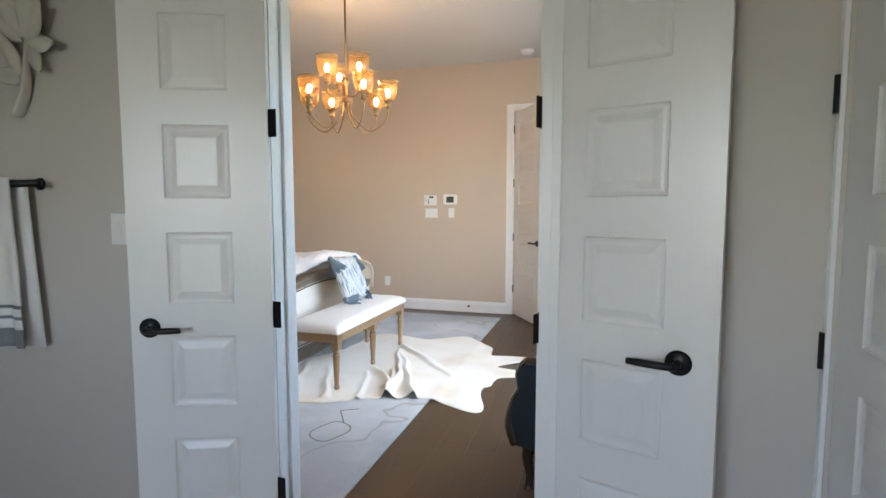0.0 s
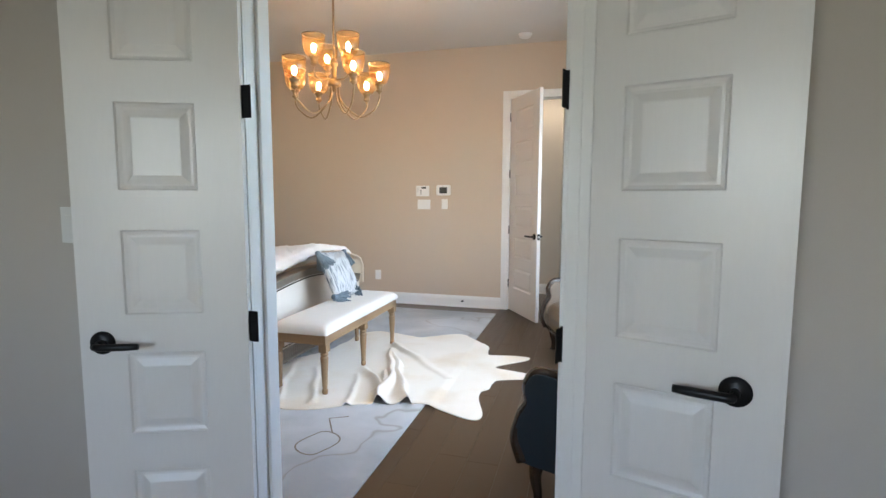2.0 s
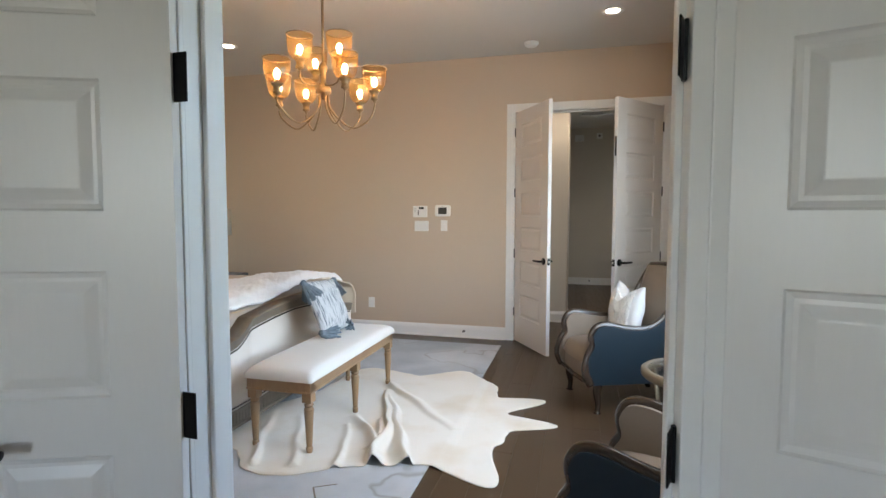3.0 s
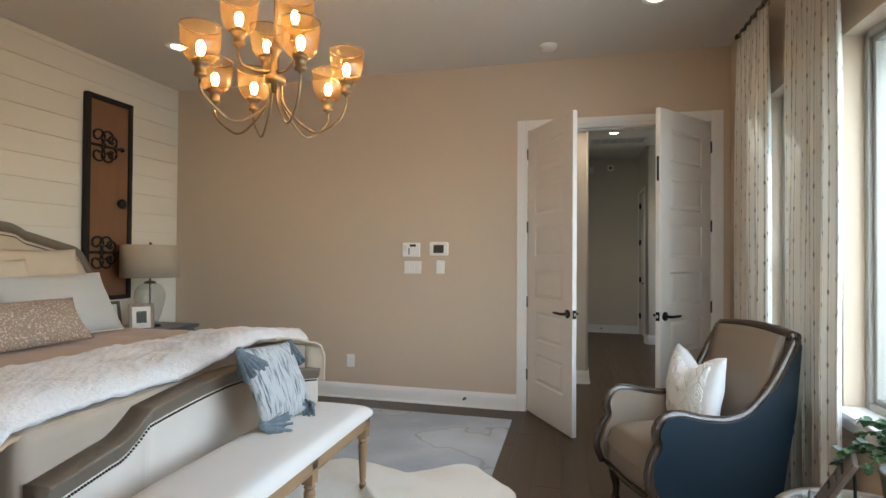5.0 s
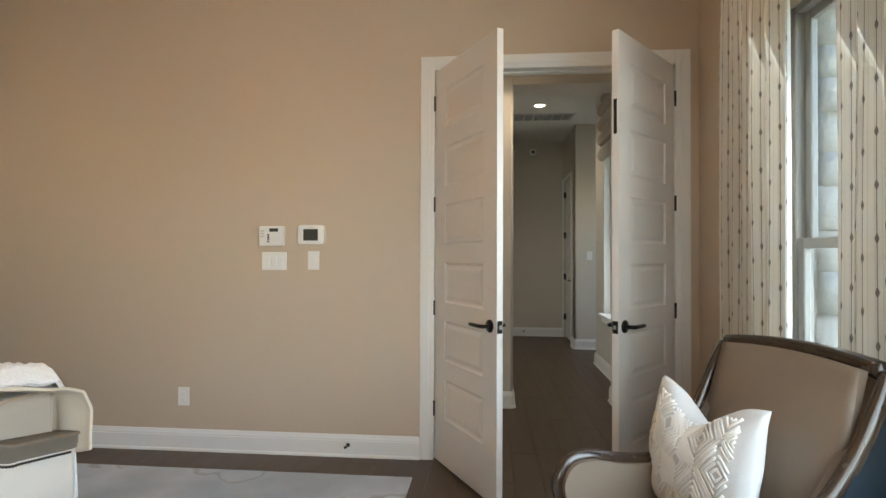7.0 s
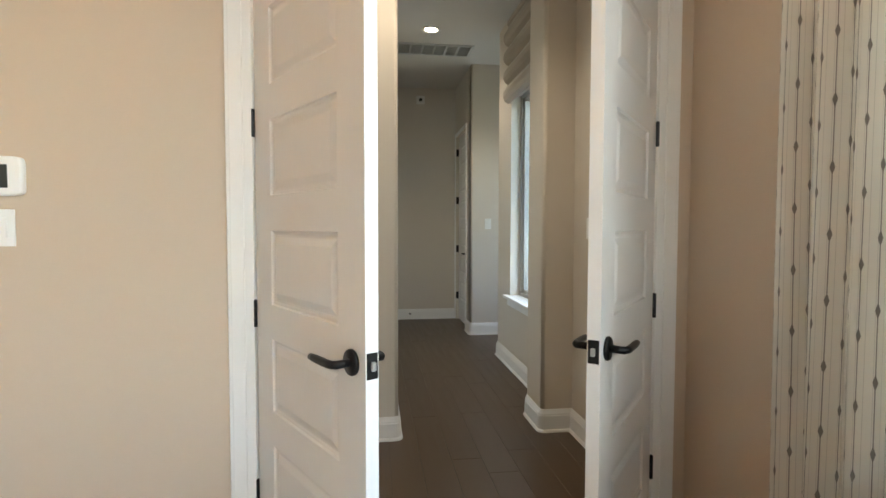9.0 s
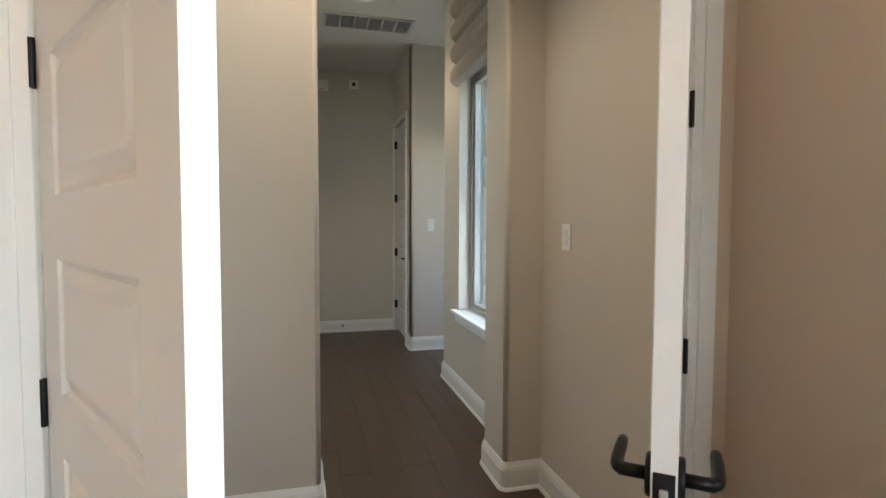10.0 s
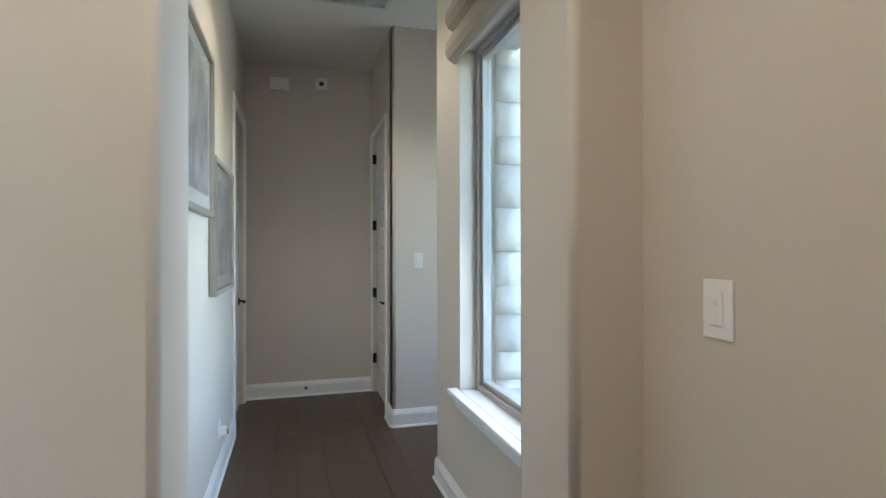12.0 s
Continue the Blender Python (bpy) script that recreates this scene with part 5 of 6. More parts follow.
for x in (-0.172, 0.172):
    for y in (-0.62, 0.0, 0.62):
        part("leg", leg_data, None, bench, "", False, pose(x, y, 0.018) @ Matrix.Diagonal((1, 1, 1.078, 1)))

bp = thing("fringed_cushion", pose(-1.712, 4.385, 0.698, 0, 0, 90) @ pose(0, 0, 0, -24, 4, 0), "blue-grey and white woven cushion with tassels, leaning on the footboard", "cushion")
part("cover", cushion(0.45, 0.405, 0.13, 0.04, 9), WOVEN, bp)
tuft = bmesh.new()
for k in range(44):
    a, r = random.uniform(0, 2 * math.pi), random.uniform(0.2, 1)
    tip = Vector((0.048 * r * math.cos(a), 0.048 * r * math.sin(a), -0.085 + 0.02 * random.random()))
    join(tuft, sweep([(0, 0, 0), (tip.x * 0.5, tip.y * 0.5, -0.035), tip], [0.006, 0.0055, 0.004], 5))
join(tuft, lathe([(0, 0.012), (0.012, 0.006), (0.013, -0.012), (0, -0.014)], 10))
tuft_data = mesh_of(tuft, "tassel", TASSEL)
for x, z, r in ((-0.230, 0.192, 25), (0.230, 0.192, -25), (-0.232, -0.178, 75), (0.232, -0.178, -80)):
    part("tassel", tuft_data, None, bp, "slate wool tassel", False, pose(x, 0, z, 0, -r, 0) @ Matrix.Scale(1.75, 4))

# nightstand, lamp and photo frames
ns = thing("nightstand", pose(-3.93, 5.81, 0), "slate grey painted nightstand beside the bed", "nightstand")
part("top", box(-0.29, 0.29, -0.36, 0.36, 0.665, 0.70, 0.008, 2), NIGHTSTAND, ns)
part("body", box(-0.27, 0.26, -0.33, 0.33, 0.12, 0.664, 0.004, 1), NIGHTSTAND, ns)
for z in (0.15, 0.32, 0.49):
    dr = part("drawer", box(0.258, 0.275, -0.31, 0.31, z, z + 0.155, 0.004, 1), NIGHTSTAND, ns)
    part("handle", sweep([(0.277, -0.05, z + 0.08), (0.295, -0.05, z + 0.08), (0.295, 0.05, z + 0.08), (0.277, 0.05, z + 0.08)], 0.005, 8), BLACK_METAL, dr)
for x in (-0.24, 0.23):
    for y in (-0.30, 0.30):
        part("leg", box(x - 0.025, x + 0.025, y - 0.025, y + 0.025, 0, 0.121, 0.003, 1), NIGHTSTAND, ns)
lamp = thing("table_lamp", pose(-3.93, 5.88, 0.70), "table lamp with a ribbed glass base and beige drum shade", "lamp")
part("base", lathe([(0, 0), (0.095, 0), (0.095, 0.014), (0.075, 0.024), (0, 0.024)], 28), BRONZE_NAIL, lamp, "dark metal base", True)
ribs = bmesh.new()
prof = [(0.065, 0.024), (0.078, 0.07), (0.100, 0.14), (0.118, 0.22), (0.124, 0.28), (0.115, 0.33), (0.085, 0.372), (0.045, 0.388)]
seg = 60
rings = [[ribs.verts.new(((r * (1 + 0.035 * math.cos(12 * 2 * math.pi * i / seg))) * math.cos(2 * math.pi * i / seg), (r * (1 + 0.035 * math.cos(12 * 2 * math.pi * i / seg))) * math.sin(2 * math.pi * i / seg), z)) for i in range(seg)] for r, z in prof]
for a, c in zip(rings, rings[1:]):
    for i in range(seg):
        ribs.faces.new((a[i], a[(i + 1) % seg], c[(i + 1) % seg], c[i]))
part("glass_body", ribs, clear_glass("ribbed clear glass", (0.90, 0.91, 0.90), 0.2), lamp, "ribbed clear glass body", True)
part("stem", sweep([(0, 0, 0.02), (0, 0, 0.72)], 0.008, 10), BRONZE_NAIL, lamp)
part("cap", lathe([(0, 0.384), (0.05, 0.384), (0.05, 0.398), (0.02, 0.410), (0, 0.41)], 20), BRONZE_NAIL, lamp, "", True)
part("shade", lathe([(0.232, 0.44), (0.238, 0.44), (0.238, 0.73), (0.232, 0.73), (0.232, 0.44)], 48), LAMPSHADE, lamp, "beige linen drum shade", True)
part("shade_ring", join(lathe([(0.228, 0.715), (0.232, 0.715), (0.232, 0.72), (0.228, 0.72), (0.228, 0.715)], 40), join(sweep([(-0.23, 0, 0.717), (0.23, 0, 0.717)], 0.003, 6), sweep([(0, -0.23, 0.717), (0, 0.23, 0.717)], 0.003, 6))), BRONZE_NAIL, lamp)
part("finial", lathe([(0, 0.715), (0.008, 0.72), (0.012, 0.74), (0.012, 0.752), (0, 0.756)], 12), BRONZE_NAIL, lamp, "", True)
for x, y, rz, w, h in ((-3.74, 5.60, 52, 0.19, 0.235), (-3.84, 5.70, 40, 0.15, 0.21), (-4.00, 5.56, 75, 0.17, 0.25)):
    ph = thing("photo_frame", pose(x, y, 0.70, 0, 0, rz) @ pose(0, 0, 0, -14, 0, 0), "dark bronze photo frame with a white mount on the nightstand", "photo frame", "photo frames on the nightstand")
    fb = bmesh.new()
    for p in ((-w / 2, -w / 2 + 0.026, 0, h), (w / 2 - 0.026, w / 2, 0, h), (-w / 2 + 0.026, w / 2 - 0.026, 0, 0.026), (-w / 2 + 0.026, w / 2 - 0.026, h - 0.026, h)):
        join(fb, box(p[0], p[1], -0.006, 0.006, p[2], p[3], 0.002, 1))
    part("frame", fb, PHOTO_SILVER, ph)
    part("mount", box(-w / 2 + 0.026, w / 2 - 0.026, -0.002, 0.004, 0.026, h - 0.026), ART_MAT, ph, "white mount")
    part("print", box(-w * 0.20, w * 0.20, -0.0035, -0.002, h * 0.30, h * 0.72), SCREEN, ph, "small dark photograph")
    part("strut", sweep([(0, 0.005, h * 0.6), (0, 0.07, 0.02)], 0.004, 6), PHOTO_SILVER, ph)

# old door panel with iron scrollwork on the shiplap wall
wp = thing("wall_panel", pose(X_WEST, 5.715, 0, 0, 0, 90), "tall red-brown plank panel with black iron scrollwork hinges", "wall art")
part("plank_panel", box(-0.195, 0.195, -0.035, -0.004, 0.98, 2.68), PANEL_WOOD, wp, "red-brown old planks")
fb = bmesh.new()
for p in ((-0.235, -0.195, 0.94, 2.725), (0.195, 0.235, 0.94, 2.725), (-0.195, 0.195, 0.94, 0.98), (-0.195, 0.195, 2.685, 2.725)):
    join(fb, box(p[0], p[1], -0.055, -0.003, p[2], p[3], 0.004, 1))
part("frame", fb, IRON, wp, "black frame")


def scroll(cx, cz, r, sx, sz, turns=1.15):
    pts = []
    for k in range(30):
        a = 2 * math.pi * turns * k / 29
        q = r * (1 - 0.72 * k / 29)
        pts.append((cx + sx * q * math.sin(a), -0.042, cz + sz * (q * math.cos(a) - r)))
    return sweep(pts, 0.0095, 6)


for z in (1.36, 2.29):
    hb = sweep([(-0.195, -0.040, z), (0.14, -0.042, z)], 0.0125, 8)
    join(hb, sweep([(0.12, -0.042, z), (0.165, -0.042, z)], [0.022, 0.002], 8))
    for sx, cx in ((1, -0.12), (-1, -0.015), (1, 0.02)):
        for sz in (1, -1):
            join(hb, scroll(cx, z, 0.080 if cx < 0.02 else 0.058, sx, -sz))
    part("iron_hinge", hb, IRON, wp, "black iron scrollwork strap", True)
part("iron_latch", lathe([(0, 0), (0.035, 0.004), (0.045, 0.03), (0.03, 0.05), (0, 0.055)], 16, pose(0.12, -0.034, 1.80, 90, 0, 0)), IRON, wp, "", True)
from mathutils.bvhtree import BVHTree


# ---- armchairs, table, plant ----
ARM_PATH = ((-0.335, 0.205), (-0.372, 0.30), (-0.352, 0.40), (-0.315, 0.47), (-0.325, 0.540), (-0.290, 0.598), (-0.215, 0.608), (-0.10, 0.584), (0.03, 0.574), (0.14, 0.610), (0.235, 0.71), (0.315, 0.84), (0.385, 0.960))


def armchair(m, label):
    ch = thing("armchair", m @ Matrix.Diagonal((0.89, 1, 1, 1)), label, "armchair", "armchairs by the windows")
    line = [Vector((0, y, z)) for y, z in ARM_PATH]
    side = curve(line, 6)
    outline = [(p.y, p.z) for p in side] + [(0.405, 0.93), (0.375, 0.62), (0.325, 0.36), (0.300, 0.205)]
    for s in (-1, 1):
        for name, mat, x0, x1, lab in (("outer_side", NAVY, 0.292, 0.322, "navy leather outer side"), ("inner_arm", TAUPE, 0.245, 0.291, "taupe leather inner arm")):
            b = extrude_outline([(y, z) for y, z in outline], x1 - x0)
            q = Matrix(((0, 0, 1, x0), (1, 0, 0, 0), (0, 1, 0, 0), (0, 0, 0, 1)))
            bmesh.ops.transform(b, matrix=q, verts=b.verts[:])
            if s < 0:
                bmesh.ops.scale(b, vec=(-1, 1, 1), verts=b.verts[:])
                bmesh.ops.reverse_faces(b, faces=b.faces[:])
            part(name, b, mat, ch, lab)
        pts = [(s * (0.298 + 0.012 * math.sin(p.z * 9)), p.y, p.z) for p in side]
        n = len(pts)
        part("arm_rail", sweep(pts, [0.030 if i < n * 0.35 else 0.030 - 0.003 * (i / n) for i in range(n)], 10, 0.85, up=(1, 0, 0)), WOOD_DARK, ch, "carved espresso wood rail", True)
        foot = curve([(s * 0.285, -0.272, 0.23), (s * 0.287, -0.284, 0.15), (s * 0.284, -0.272, 0.07), (s * 0.284, -0.276, 0.018), (s * 0.284, -0.278, 0.0)], 4)
        part("front_leg", sweep(foot, [0.034 - 0.016 * min(1, i / 9) + (0.008 if i > 13 else 0) for i in range(len(foot))], 10, up=(0, 1, 0)), WOOD_DARK, ch, "", True)
        part("back_leg", sweep([(s * 0.255, 0.275, 0.24), (s * 0.258, 0.31, 0.12), (s * 0.26, 0.365, 0.0)], [0.026, 0.023, 0.019], 10, up=(0, 1, 0)), WOOD_DARK, ch, "", True)

    def back_face(s, t, off, bulge):
        u = 2 * s - 1
        y = 0.215 + 0.165 * t + off - bulge * (1 - u * u) * math.sin(math.pi * min(1, t * 1.05)) + 0.02 * (1 - u * u) * (t > 0.9)
        return (u * 0.268, y, 0.40 + (0.565 + 0.012 * (1 - u * u)) * t)
    part("backrest", thicken(grid_sheet(16, 16, lambda s, t: back_face(s, t, -0.02, 0.035)), 0.03), TAUPE, ch, "taupe leather backrest")
    ob = grid_sheet(10, 16, lambda s, t: ((2 * s - 1) * 0.29, 0.300 + 0.108 * t ** 1.4 + 0.012 * (1 - (2 * s - 1) ** 2), 0.205 + 0.76 * t))
    part("outer_back", thicken(ob, 0.02), NAVY, ch, "navy leather outer back")
    top = [((2 * k / 20 - 1) * 0.298, 0.388 + 0.022 * (1 - (2 * k / 20 - 1) ** 2), 0.966 + 0.020 * (1 - (2 * k / 20 - 1) ** 2)) for k in range(21)]
    part("top_rail", sweep(top, 0.031, 10, 0.9, up=(0, 0, 1)), WOOD_DARK, ch, "carved espresso wood rail", True)

    def cush(s, t):
        u, v = 2 * s - 1, 2 * t - 1
        k = (1 - abs(u) ** 6) * (1 - abs(v) ** 6)
        return (u * 0.246, -0.065 + v * 0.285 - 0.02 * (1 - u * u) * (v < 0) * abs(v), 0.335 + 0.115 * k ** 0.30 + 0.02 * (1 - u * u) * (1 - v * v))
    cb = grid_sheet(22, 22, cush)
    bmesh.ops.recalc_face_normals(cb, faces=cb.faces[:])
    part("seat_cushion", cb, TAUPE, ch, "taupe leather seat cushion", True)
    part("seat_base", box(-0.290, 0.290, -0.335, 0.300, 0.200, 0.336, 0.012, 3), TAUPE, ch)
    part("front_rail", sweep([(-0.29, -0.338, 0.212), (0, -0.352, 0.205), (0.29, -0.338, 0.212)], 0.016, 8), WOOD_DARK, ch, "", True)
    return ch


CHAIR = pose(0.350, 4.945, 0, 0, 0, -68)
armchair(CHAIR, "navy and taupe leather armchair with espresso wood, holding a white pillow")
armchair(pose(0.430, 2.785, 0, 0, 0, -112), "navy and taupe leather armchair with espresso wood, standing empty")

wpil = thing("embroidered_pillow", CHAIR @ pose(-0.085, 0.085, 0.636, 0, 0, -4) @ pose(0, 0, 0, -10, 0, 0), "white pillow with raised geometric embroidery on an armchair", "pillow")
pillow_b = cushion(0.48, 0.44, 0.17, 0.07, 21, 26, 0.10)
pillow_face = BVHTree.FromBMesh(pillow_b)
part("cover", pillow_b, PILLOW_CLOTH, wpil)


def braid(points):
    """Raised cord that follows the pillow's front."""
    out = []
    for x, z in points:
        u, v = x / 0.22, z / 0.22
        k = max(0.0, (1 - abs(u) ** 2.4) * (1 - abs(v) ** 2.4))
        z -= 0.10 * math.exp(-(u / 0.42) ** 2) * max(0.0, 0.5 + 0.5 * v) ** 3
        x, z = x * 1.05 * (1 - 0.07 * (1 - v * v)), z * 0.97
        hit = pillow_face.ray_cast(Vector((x, -1, z)), Vector((0, 1, 0)))[0]
        out.append((x, (hit.y if hit else -(0.085 * k ** 0.55)) - 0.001, z))
    return out


em = bmesh.new()
for j in range(-2, 3):
    for i in range(-2, 3):
        cx, cz = 0.150 * i + (0.075 if j % 2 else 0.0), 0.105 * j
        for r in ((0.072, 0.062, 0.044, 0.030, 0.015) if (i + j) % 2 else (0.072, 0.062, 0.050, 0.038, 0.024)):
            dia = [(cx, cz + 1.4 * r), (cx + r, cz), (cx, cz - 1.4 * r), (cx - r, cz), (cx, cz + 1.4 * r)]
            run = []
            for (a, c), (d, e) in zip(dia, dia[1:]):
                for k in range(7):
                    p = (a + (d - a) * k / 7, c + (e - c) * k / 7)
                    if abs(p[0]) < 0.185 and abs(p[1]) < 0.185:
                        run.append(p)
                    else:
                        if len(run) > 2:
                            join(em, sweep(braid(run), 0.0042, 5, up=(0, 1, 0)))
                        run = []
            if len(run) > 2:
                join(em, sweep(braid(run), 0.0042, 5, up=(0, 1, 0)))
tagged(part("embroidery", em, EMBROIDERY, wpil, "", True), "raised white geometric embroidery", kind="stuff")

EASEL_WOOD = surface("dark stained board", (0.085, 0.060, 0.044), 0.5, vary=0.2, scale=12, fine=90, bump=0.15)
TX, TY = 0.63, 3.79
table = thing("side_table", pose(TX, TY, 0) @ Matrix.Diagonal((1, 1, 0.95, 1)), "round glass-topped side table with a bronze rim", "side table")
part("rim", lathe([(0.225, 0.555), (0.250, 0.552), (0.262, 0.565), (0.262, 0.590), (0.250, 0.600), (0.228, 0.598), (0.225, 0.555)], 48), TABLE_WOOD, table, "mottled bronze rim", True)
tg = part("glass_top", lathe([(0, 0.588), (0.226, 0.588), (0.226, 0.596), (0, 0.596)], 48), CLEAR, table, "clear glass top")
part("lower_shelf", lathe([(0, 0.16), (0.17, 0.16), (0.175, 0.168), (0.17, 0.176), (0, 0.176)], 40), TABLE_WOOD, table, "", True)
for k in range(3):
    a = radians(20 + 120 * k)
    c, s = math.cos(a), math.sin(a)
    lg = sweep([(0.235 * c, 0.235 * s, 0.558), (0.19 * c, 0.19 * s, 0.30), (0.172 * c, 0.172 * s, 0.168), (0.215 * c, 0.215 * s, 0.0)], [0.013, 0.012, 0.012, 0.014], 8)
    part("leg", lg, TABLE_WOOD, table, "", True)

easel = thing("tabletop_easel_sign", pose(TX - 0.125, TY + 0.075, 0.571, 0, 0, -112) @ pose(0, 0, 0, -28, 0, 0), "small brown wooden board on a tabletop easel", "easel sign")
part("board", box(-0.075, 0.075, -0.008, 0.008, 0.012, 0.20, 0.003, 1), EASEL_WOOD, easel, "brown wooden board")
for k in range(3):
    part("bar_marking", box(-0.05, 0.05 - 0.015 * k, -0.0095, -0.0075, 0.145 - 0.035 * k, 0.155 - 0.035 * k), WOOD_DARK, easel)
part("ledge", box(-0.08, 0.08, -0.028, 0.010, 0.0, 0.012, 0.002, 1), WOOD_DARK, easel)
part("strut", sweep([(0, 0.008, 0.18), (0, 0.085, 0.045)], 0.005, 6), BLACK_METAL, easel)

plant = thing("potted_plant", pose(TX + 0.115, TY + 0.030, 0.567), "leafy green plant in a grey ceramic pot", "plant")
part("pot", lathe([(0, 0), (0.060, 0), (0.068, 0.01), (0.086, 0.13), (0.090, 0.145), (0.083, 0.147), (0.078, 0.13), (0, 0.125)], 32), POT, plant, "grey ceramic pot", True)
part("soil", lathe([(0, 0.128), (0.079, 0.128), (0, 0.134)], 20), SOIL, plant)
rnd = random.Random(5)
leaf_b = bmesh.new()
lv = [leaf_b.verts.new(p) for p in ((0, 0, 0), (0.013, 0.010, 0.003), (0.016, 0.022, 0.001), (0.009, 0.033, -0.003), (0, 0.040, -0.006), (-0.009, 0.033, -0.003), (-0.016, 0.022, 0.001), (-0.013, 0.010, 0.003), (0, 0.012, -0.001), (0, 0.028, -0.003))]
for q in ((0, 1, 8), (1, 2, 9, 8), (2, 3, 9), (3, 4, 9), (4, 5, 9), (5, 6, 9), (6, 7, 8, 9), (7, 0, 8)):
    leaf_b.faces.new([lv[i] for i in q])
leaf_data = mesh_of(leaf_b, "leaf", LEAF, True)
stems = bmesh.new()
for k in range(34):
    a, out = rnd.uniform(0, 2 * math.pi), rnd.uniform(0.03, 0.20)
    hgt = rnd.uniform(0.03, 0.17) * (1.25 - out * 2.2)
    p0 = Vector((0.03 * math.cos(a), 0.03 * math.sin(a), 0.13))
    p2 = Vector((out * math.cos(a), out * math.sin(a), 0.15 + hgt - max(0, out - 0.12) * 0.7))
    p1 = (p0 + p2) / 2 + Vector((0, 0, 0.06))
    line = curve([p0, p1, p2], 5)
    join(stems, sweep(line, 0.0018, 5))
    for q in line[3:]:
        for r in range(3 if q != line[-1] else 4):
            part("leaf", leaf_data, None, plant, "", False,
                 Matrix.Translation(q) @ pose(0, 0, 0, rnd.uniform(-50, 35), rnd.uniform(-30, 30), math.degrees(a) - 90 + rnd.uniform(-85, 85)) @ Matrix.Scale(rnd.uniform(0.5, 0.85), 4))
part("stems", stems, LEAF, plant)


# ---- curtains ----
ROD_X, ROD_Z = 0.895, 2.915
rod = thing("curtain_rod", pose(ROD_X, 4.85, ROD_Z), "dark metal curtain rod with round finials", "curtain rod")
part("pole", sweep([(0, -1.30, 0), (0, 1.17, 0)], 0.0125, 12), BRONZE_NAIL, rod, "", True)
for y in (-1.31, 1.18):
    part("finial", lathe([(0, -0.03), (0.018, -0.024), (0.026, 0), (0.018, 0.024), (0, 0.03)], 16, pose(0, y, 0, 90, 0, 0)), BRONZE_NAIL, rod, "", True)
for y in (-1.2, 1.1):
    part("bracket", join(sweep([(0, y, 0), (X_EAST - ROD_X - 0.004, y, 0)], 0.007, 8), box(X_EAST - ROD_X - 0.006, X_EAST - ROD_X - 0.001, y - 0.02, y + 0.02, -0.04, 0.04, 0.002, 1)), BRONZE_NAIL, rod)


def curtain(y0, y1, folds, seed, label):
    """Linen gathered in pinch pleats at the top that open into deep folds."""
    c = thing("curtain", pose(ROD_X, 0, 0), label, "curtain", "curtains at the bedroom windows")
    nu, nv = folds * 12, 26
    cloth = (y1 - y0) * 2.2

    def place(s, t):
        z = 0.012 + (ROD_Z - 0.035 - 0.012) * t
        ph = 2 * math.pi * folds * s + 0.5 * noise.noise(Vector((s * 3, seed, 0)))
        amp = 0.040 * (0.55 + 0.45 * min(1, (1 - t) * 5)) * (0.8 + 0.4 * noise.noise(Vector((s * 6, seed, t))))
        y = y0 + (y1 - y0) * s + 0.020 * math.sin(2 * ph) * (1 - t) * 0.6 + 0.022 * noise.noise(Vector((s * 4, t * 1.5, seed)))
        x = -0.010 + amp * math.sin(ph) + 0.012 * noise.noise(Vector((s * 8, t * 2, seed + 4)))
        return (x, y, z)
    part("cloth", thicken(grid_sheet(nu, nv, place, lambda s, t: (cloth * s + seed * 0.037, 2.9 * t)), 0.003), CURTAIN, c)
    ringd = mesh_of(sweep([(0.021 * math.cos(2 * math.pi * k / 16), 0, 0.021 * math.sin(2 * math.pi * k / 16)) for k in range(16)], 0.0028, 6, up=(0, 1, 0), closed=True), "ring", BRONZE_NAIL)
    for k in range(folds):
        part("ring", ringd, None, c, "", False, pose(0, y0 + (y1 - y0) * (k + 0.25) / folds, ROD_Z - 0.009))


curtain(5.475, 6.00, 5, 1, "off-white striped linen curtain hanging to the floor, in the corner")
curtain(4.62, 5.15, 5, 2, "off-white striped linen curtain hanging to the floor, between two windows")


# ---- chandelier ----
chan = thing("chandelier", pose(-1.650, 4.228, 0), "aged brass chandelier with nine lit amber glass shades", "chandelier")
part("canopy", lathe([(0, CEIL), (0.065, CEIL), (0.065, CEIL - 0.012), (0.03, CEIL - 0.03), (0, CEIL - 0.032)], 28), BRASS, chan, "", True)
part("stem", sweep([(0, 0, CEIL - 0.03), (0, 0, 2.36)], 0.0085, 12), BRASS, chan, "", True)
part("hub", lathe([(0, 2.39), (0.016, 2.385), (0.022, 2.365), (0.030, 2.36), (0.030, 2.335), (0.020, 2.325), (0.020, 2.235), (0.034, 2.228), (0.050, 2.215), (0.052, 2.185), (0.036, 2.175), (0.018, 2.165), (0.012, 2.14), (0, 2.135)], 28), BRASS, chan, "", True)
shade_seg = 36


def ribbed_bell():
    b = bmesh.new()
    prof = [(0.030, 0.000), (0.050, 0.012), (0.066, 0.034), (0.076, 0.065), (0.081, 0.100), (0.082, 0.135), (0.0815, 0.158)]
    rings = [[b.verts.new((r * (1 + 0.012 * (i % 2)) * math.cos(2 * math.pi * i / shade_seg), r * (1 + 0.012 * (i % 2)) * math.sin(2 * math.pi * i / shade_seg), z)) for i in range(shade_seg)] for r, z in prof]
    for a, c in zip(rings, rings[1:]):
        for i in range(shade_seg):
            b.faces.new((a[i], a[(i + 1) % shade_seg], c[(i + 1) % shade_seg], c[i]))
    return b


